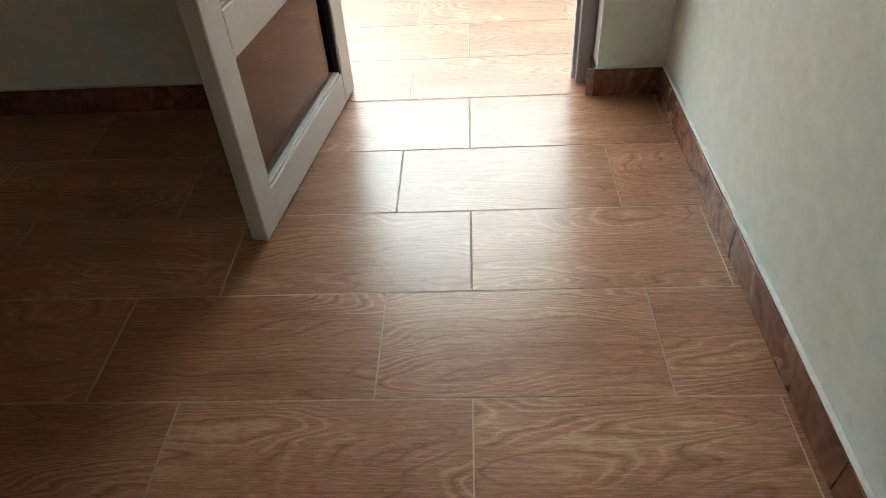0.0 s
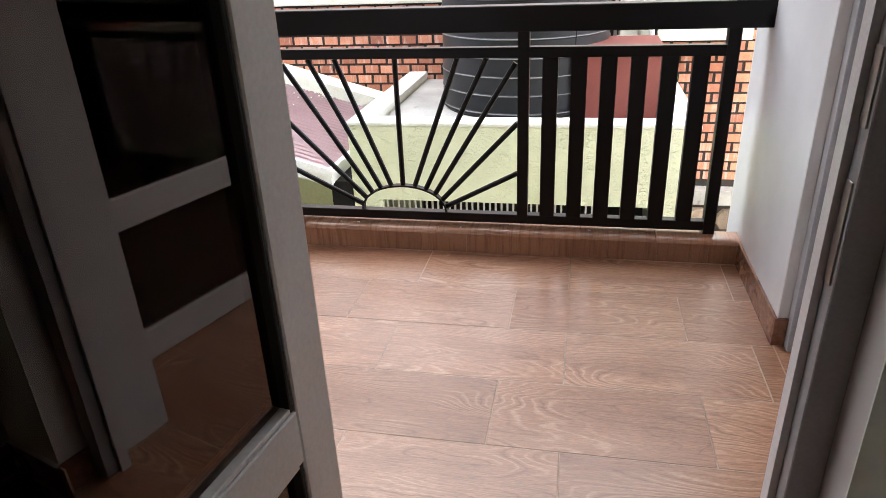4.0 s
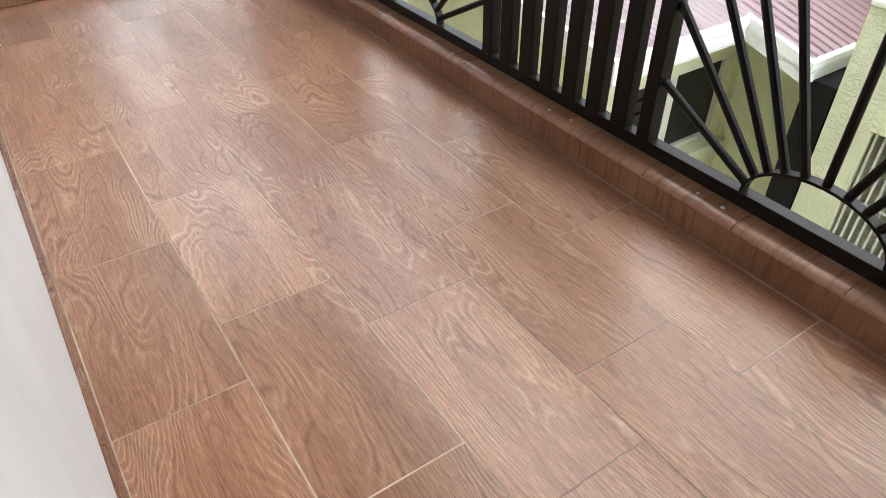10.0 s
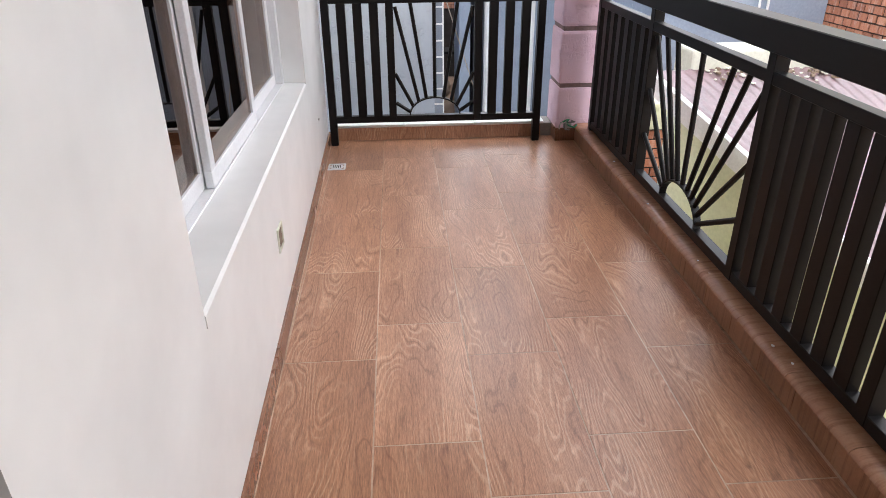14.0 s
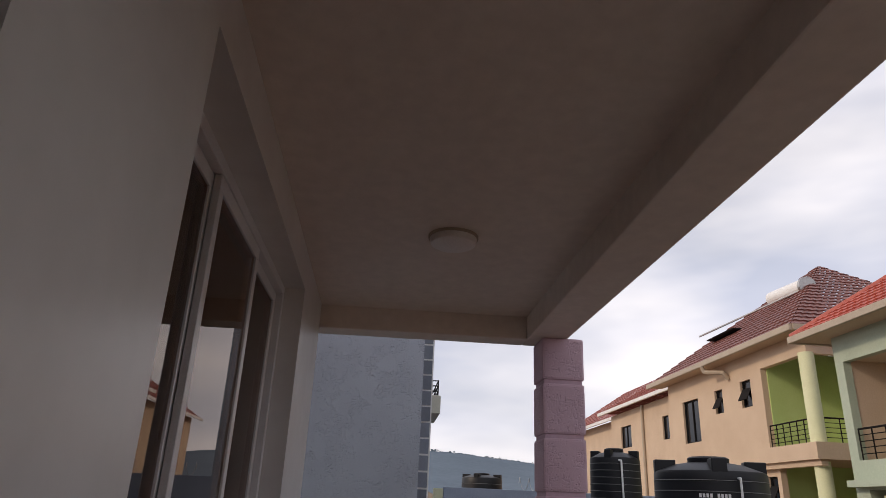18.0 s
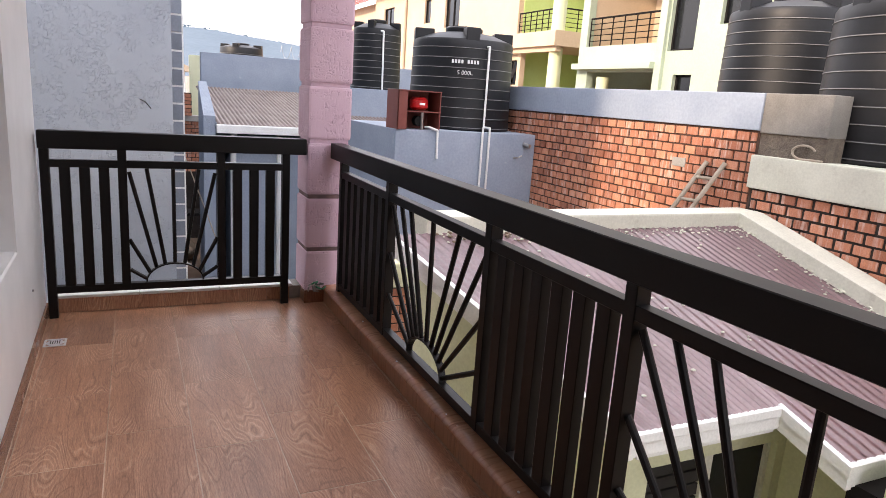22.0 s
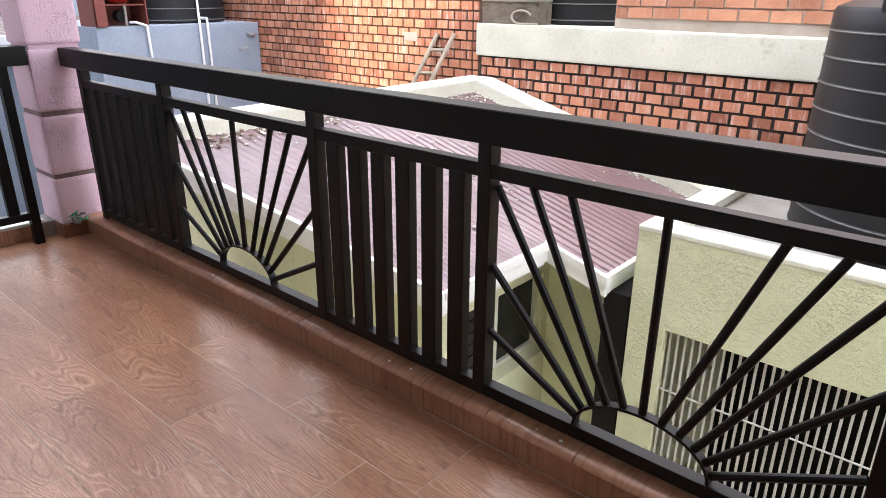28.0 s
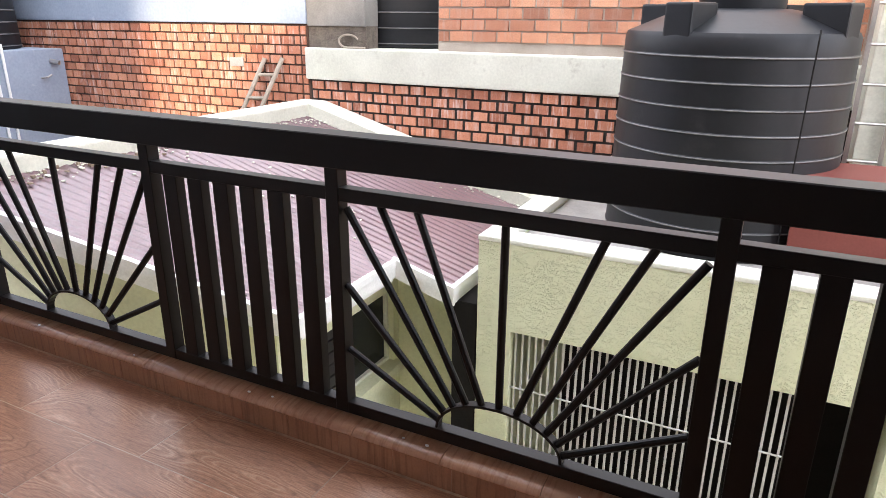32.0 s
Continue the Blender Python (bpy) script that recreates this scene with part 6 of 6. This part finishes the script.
for q in (-0.24, 0.20):
    part("clip", boxes(((-0.07, q, 0.27), (0.07, q + 0.05, 0.33)), bevel=0.008), LIME_WIRE, chair_like)
    part("clip", boxes(((-0.075, q, 0.02), (0.0, q + 0.05, 0.06)), bevel=0.006), LIME_WIRE, chair_like)

# ---- stones under the brick wall ----
structure("trim_concrete_beam", boxes(((0.92, 7.45, -1.45), (3.2, YW, -1.28)), bevel=0.01), CONCRETE, "dark concrete beam under the bricks", "beam")
stone_wall = structure("wall_stone", boxes(((0.92, 7.50, GROUND), (3.2, YW, -1.45))), MORTAR, "rubble stone wall with dark joints", "stone wall")
rng_w = random.Random(31)
for r in range(5):
    z = -1.47 - 0.30 * r
    x = 0.92 + 0.12 * (r % 2)
    while x < 3.1:
        w = rng_w.uniform(0.24, 0.42)
        bm = bmesh.new()
        n = 9
        ring = [(w * 0.47 * math.cos(2 * math.pi * k / n) * rng_w.uniform(0.85, 1.05), 0.135 * math.sin(2 * math.pi * k / n) * rng_w.uniform(0.85, 1.08)) for k in range(n)]
        fr = [bm.verts.new((u * 0.88, -0.045, v * 0.88)) for u, v in ring]
        bk = [bm.verts.new((u, 0.0, v)) for u, v in ring]
        c = bm.verts.new((0, -0.06, 0))
        for k in range(n):
            j = (k + 1) % n
            bm.faces.new((fr[k], fr[j], c))
            bm.faces.new((bk[k], bk[j], fr[j], fr[k]))
        bmesh.ops.recalc_face_normals(bm, faces=bm.faces)
        o = new("stone", mesh_of("stone", bm, STONE))
        o.parent = stone_wall
        o.location = (x + w / 2, 7.50, z - 0.14)
        x += w

# ---- crumbs of paint on the kerb ----
rng_c = random.Random(41)
crumbs = bmesh.new()
for x in (-0.46, -0.95, -1.02, -1.55, -1.62, -2.2, -2.75, 0.1, -3.3):
    r = rng_c.uniform(0.003, 0.006)
    bmesh.ops.create_icosphere(crumbs, subdivisions=1, radius=r, matrix=Matrix.Translation((x + rng_c.uniform(-0.03, 0.03), 3.018 + rng_c.uniform(0.0, 0.025), 0.109 + r * 0.5)) @ Matrix.Diagonal((1.3, 0.9, 0.6, 1)))
solid("paint_crumbs", crumbs, WHITE_TRIM, "small white crumbs of dried paint on the kerb", "crumbs", kind="stuff")

# ---- floor tiles, skirting and kerb pieces ----
TL, TWD, GAP = 0.6, 0.3, 0.0038
tile_meshes = {}


def tile_mesh(w, d, material, h=0.011):
    key = (round(w, 3), round(d, 3), round(h, 3), material.name)
    if key not in tile_meshes:
        bm = boxes(((-w / 2, -d / 2, -h), (w / 2, d / 2, 0)))
        top = [e for e in bm.edges if all(v.co.z > -1e-6 for v in e.verts)]
        bmesh.ops.bevel(bm, geom=top, offset=0.0007, segments=1, affect="EDGES")
        tile_meshes[key] = mesh_of("floor_tile", bm, material)
    return tile_meshes[key]


rng_t = random.Random(3)
def lay(parent, x0, x1, y0, y1, first_row, last_row):
    """Tiles in third bond: each row's joints are set off by a third of a tile."""
    for r in range(first_row, last_row + 1):
        ya, yb = max(y0, r * TWD), min(y1, (r + 1) * TWD)
        if yb - ya < 0.02:
            continue
        shift = ROW_SHIFT.get(r, (r % 3) * 0.2)
        k = math.floor((x0 - shift) / TL)
        while shift + k * TL < x1:
            xa, xb = max(x0, shift + k * TL), min(x1, shift + (k + 1) * TL)
            k += 1
            if xb - xa < 0.02:
                continue
            w, d = xb - xa - GAP, yb - ya - GAP
            t = new("floor_tile", tile_mesh(w, d, WOOD_TILE))
            t.parent = parent
            t.location = ((xa + xb) / 2, (ya + yb) / 2, rng_t.uniform(-0.0002, 0.0003))
            t.rotation_euler = (rng_t.uniform(-0.0005, 0.0005), rng_t.uniform(-0.0005, 0.0005), rng_t.choice((0, math.pi)))


# where a joint falls in each row (row 0 starts at y = 0)
ROW_SHIFT = {-1: 0.0, 0: -0.2, 1: 0.0, 2: -0.2, 3: 0.0, 4: -0.2, 5: 0.0, 6: -0.2, 7: 0.0, 8: -0.2, 9: 0.0}
lay(floor, ROOM_W, 0.63, ROOM_S, Y_IN + 0.0, -9, 3)
lay(floor, DOOR_L, DOOR_R, Y_IN, 1.5, 4, 4)
lay(floor, -4.16, DOOR_L, Y_OUT, 1.5, 4, 4)
lay(floor, DOOR_R, 0.668, Y_OUT, 1.5, 4, 4)
lay(floor, -4.16, 0.668, 1.5, 3.0, 5, 9)
lay(floor, 0.668, 2.6, 1.5, 2.42, 5, 8)
lay(floor, 0.90, 2.6, 2.42, 3.05, 8, 10)


def strip(parent, name, a, b, z0, z1, depth, piece, material, normal, upright=False):
    """A run of upright pieces from a to b in plan, standing proud along normal."""
    a, b, nrm = Vector((*a, 0)), Vector((*b, 0)), Vector((*normal, 0))
    length = (b - a).length
    way = (b - a) / length
    s = 0.0
    while s < length - 0.005:
        e = min(s + piece, length)
        bm = boxes(((0, 0.0005, 0), (z1 - z0, e - s - 0.0005, depth)), bevel=0.001) if upright else boxes(((0.001, 0, 0), (e - s - 0.001, depth, z1 - z0)), bevel=0.0015)
        o = new(name, mesh_of(name, bm, material))
        o.parent = parent
        m = Matrix.Identity(4)
        side = Vector((-way.y, way.x, 0))
        if side.dot(nrm) < 0:
            start, w = a + way * e, -way
        else:
            start, w = a + way * s, way
        m.col[0][:3], m.col[1][:3], m.col[2][:3] = ((0, 0, 1), w, nrm) if upright else (w, nrm, (0, 0, 1))
        m.translation = start + Vector((0, 0, z0))
        o.matrix_basis = m
        s = e


skirt = structure("baseboard", boxes(((0.622, ROOM_S, 0.0), (0.63, Y_IN - 0.012, 0.088))), GROUT, "wood-look tile skirting along the walls", "skirting")
strip(skirt, "skirting_tile", (0.622, ROOM_S), (0.622, Y_IN - 0.012), 0.0, 0.09, 0.008, 0.6, WOOD_SKIRT, (-1, 0))
strip(skirt, "skirting_tile", (DOOR_R - 0.008, Y_IN - 0.010), (0.622, Y_IN - 0.010), 0.0, 0.094, 0.008, 0.3, WOOD_SKIRT, (0, -1))
strip(skirt, "skirting_tile", (DOOR_R, Y_IN - 0.010), (DOOR_R, 1.28), 0.0, 0.094, 0.008, 0.3, WOOD_SKIRT, (-1, 0))
strip(skirt, "skirting_tile", (ROOM_W, Y_IN - 0.004), (DOOR_L, Y_IN - 0.004), 0.0, 0.09, 0.010, 0.6, WOOD_SKIRT, (0, -1))
strip(skirt, "skirting_tile", (-4.14, y_out(-4.14)), (DOOR_L, y_out(DOOR_L)), 0.0, 0.068, 0.012, 0.6, WOOD_SKIRT, (-SKEW, 1))
strip(skirt, "grout_line", (-4.14, y_out(-4.14)), (DOOR_L, y_out(DOOR_L)), 0.0, 0.0025, 0.0155, 0.6, GROUT, (-SKEW, 1))
strip(skirt, "skirting_tile", (0.668, 2.42), (0.668, 3.004), 0.0, 0.10, 0.010, 0.6, WOOD_SKIRT, (-1, 0))
strip(skirt, "skirting_tile", (0.658, 2.42), (0.90, 2.42), 0.0, 0.10, 0.010, 0.3, WOOD_SKIRT, (0, -1))

bead = boxes(((0.618, ROOM_S, 0.0895), (0.6295, Y_IN - 0.012, 0.0955)), ((DOOR_R - 0.008, Y_IN - 0.0165, 0.0935), (0.618, Y_IN - 0.0045, 0.0985)), ((ROOM_W, Y_IN - 0.012, 0.0895), (DOOR_L, Y_IN - 0.0045, 0.0955)), bevel=0.002)
structure("trim_bead", bead, WHITE_TRIM, "thin white bead of sealant along the top of the skirting", "sealant")
kerb = structure("trim_kerb", boxes(((-4.30, 3.016, -0.01), (0.668, 3.085, 0.092)), ((-4.32, 1.466, -0.01), (-4.168, 2.995, 0.082))), CONCRETE, "tiled kerb under the balcony railing", "kerb")
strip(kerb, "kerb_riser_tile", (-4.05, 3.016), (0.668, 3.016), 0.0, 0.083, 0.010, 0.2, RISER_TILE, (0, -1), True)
# end riser takes the lighter floor tile colour in place of light falling there
strip(kerb, "kerb_riser_tile", (-4.168, 1.466), (-4.168, 2.81), 0.0, 0.080, 0.010, 0.6, WOOD_TILE, (1, 0), True)
for k in range(16):
    xa, xb = 0.646 - 0.306 * (k + 1), min(0.668, 0.646 - 0.306 * k + (0.022 if k == 0 else 0.0))
    bm = prism([(-0.012, 0.0838), (-0.023, 0.0850), (-0.026, 0.0885), (-0.025, 0.0945), (-0.020, 0.1010), (-0.010, 0.1065), (0.004, 0.1090), (0.03, 0.111), (0.066, 0.111), (0.066, 0.093), (0.0, 0.093), (-0.004, 0.0838)], (0.0012, xb - xa - 0.0012), "x")
    bmesh.ops.rotate(bm, cent=(0, 0, 0), matrix=Matrix.Rotation(radians(90), 3, "Z"), verts=bm.verts)
    o = new("kerb_top_tile", mesh_of("kerb_top_tile", bm, KERB_TILE, True))
    o.parent = kerb
    o.rotation_euler = (0, 0, radians(-90))
    o.location = (xa, 3.022, rng_t.uniform(-0.0008, 0.0008))
for k in range(3):
    bm = boxes(((-0.15, 0.001, 0.0), (0.012, 0.449, 0.018)), bevel=0.005)
    o = new("kerb_top_tile", mesh_of("kerb_top_tile", bm, WHITE_TRIM))
    o.parent = kerb
    o.location = (-4.168, 1.48 + 0.45 * k, 0.081)

bricks(wall_l, -8.9, -4.95, -2.6, -0.36, YW, BL, BH, 0.019, BRICK, 0)
bricks(wall_l, -10.55, -4.85, -0.35, 1.215, YW, BL, BH, 0.019, BRICK)
bricks(wall_r, -4.80, 0.30, -0.35, 0.655, YW, BL, BH, 0.023, BRICK, 190)
bricks(wall_r, 0.36, 3.2, -1.3, 0.655, YW, BL, BH, 0.023, BRICK, 100)
bricks(wall_u, -3.30, 0.40, 0.98, 2.55, YW + 0.10, 0.25, 0.105, 0.014, BRICK_PALE)
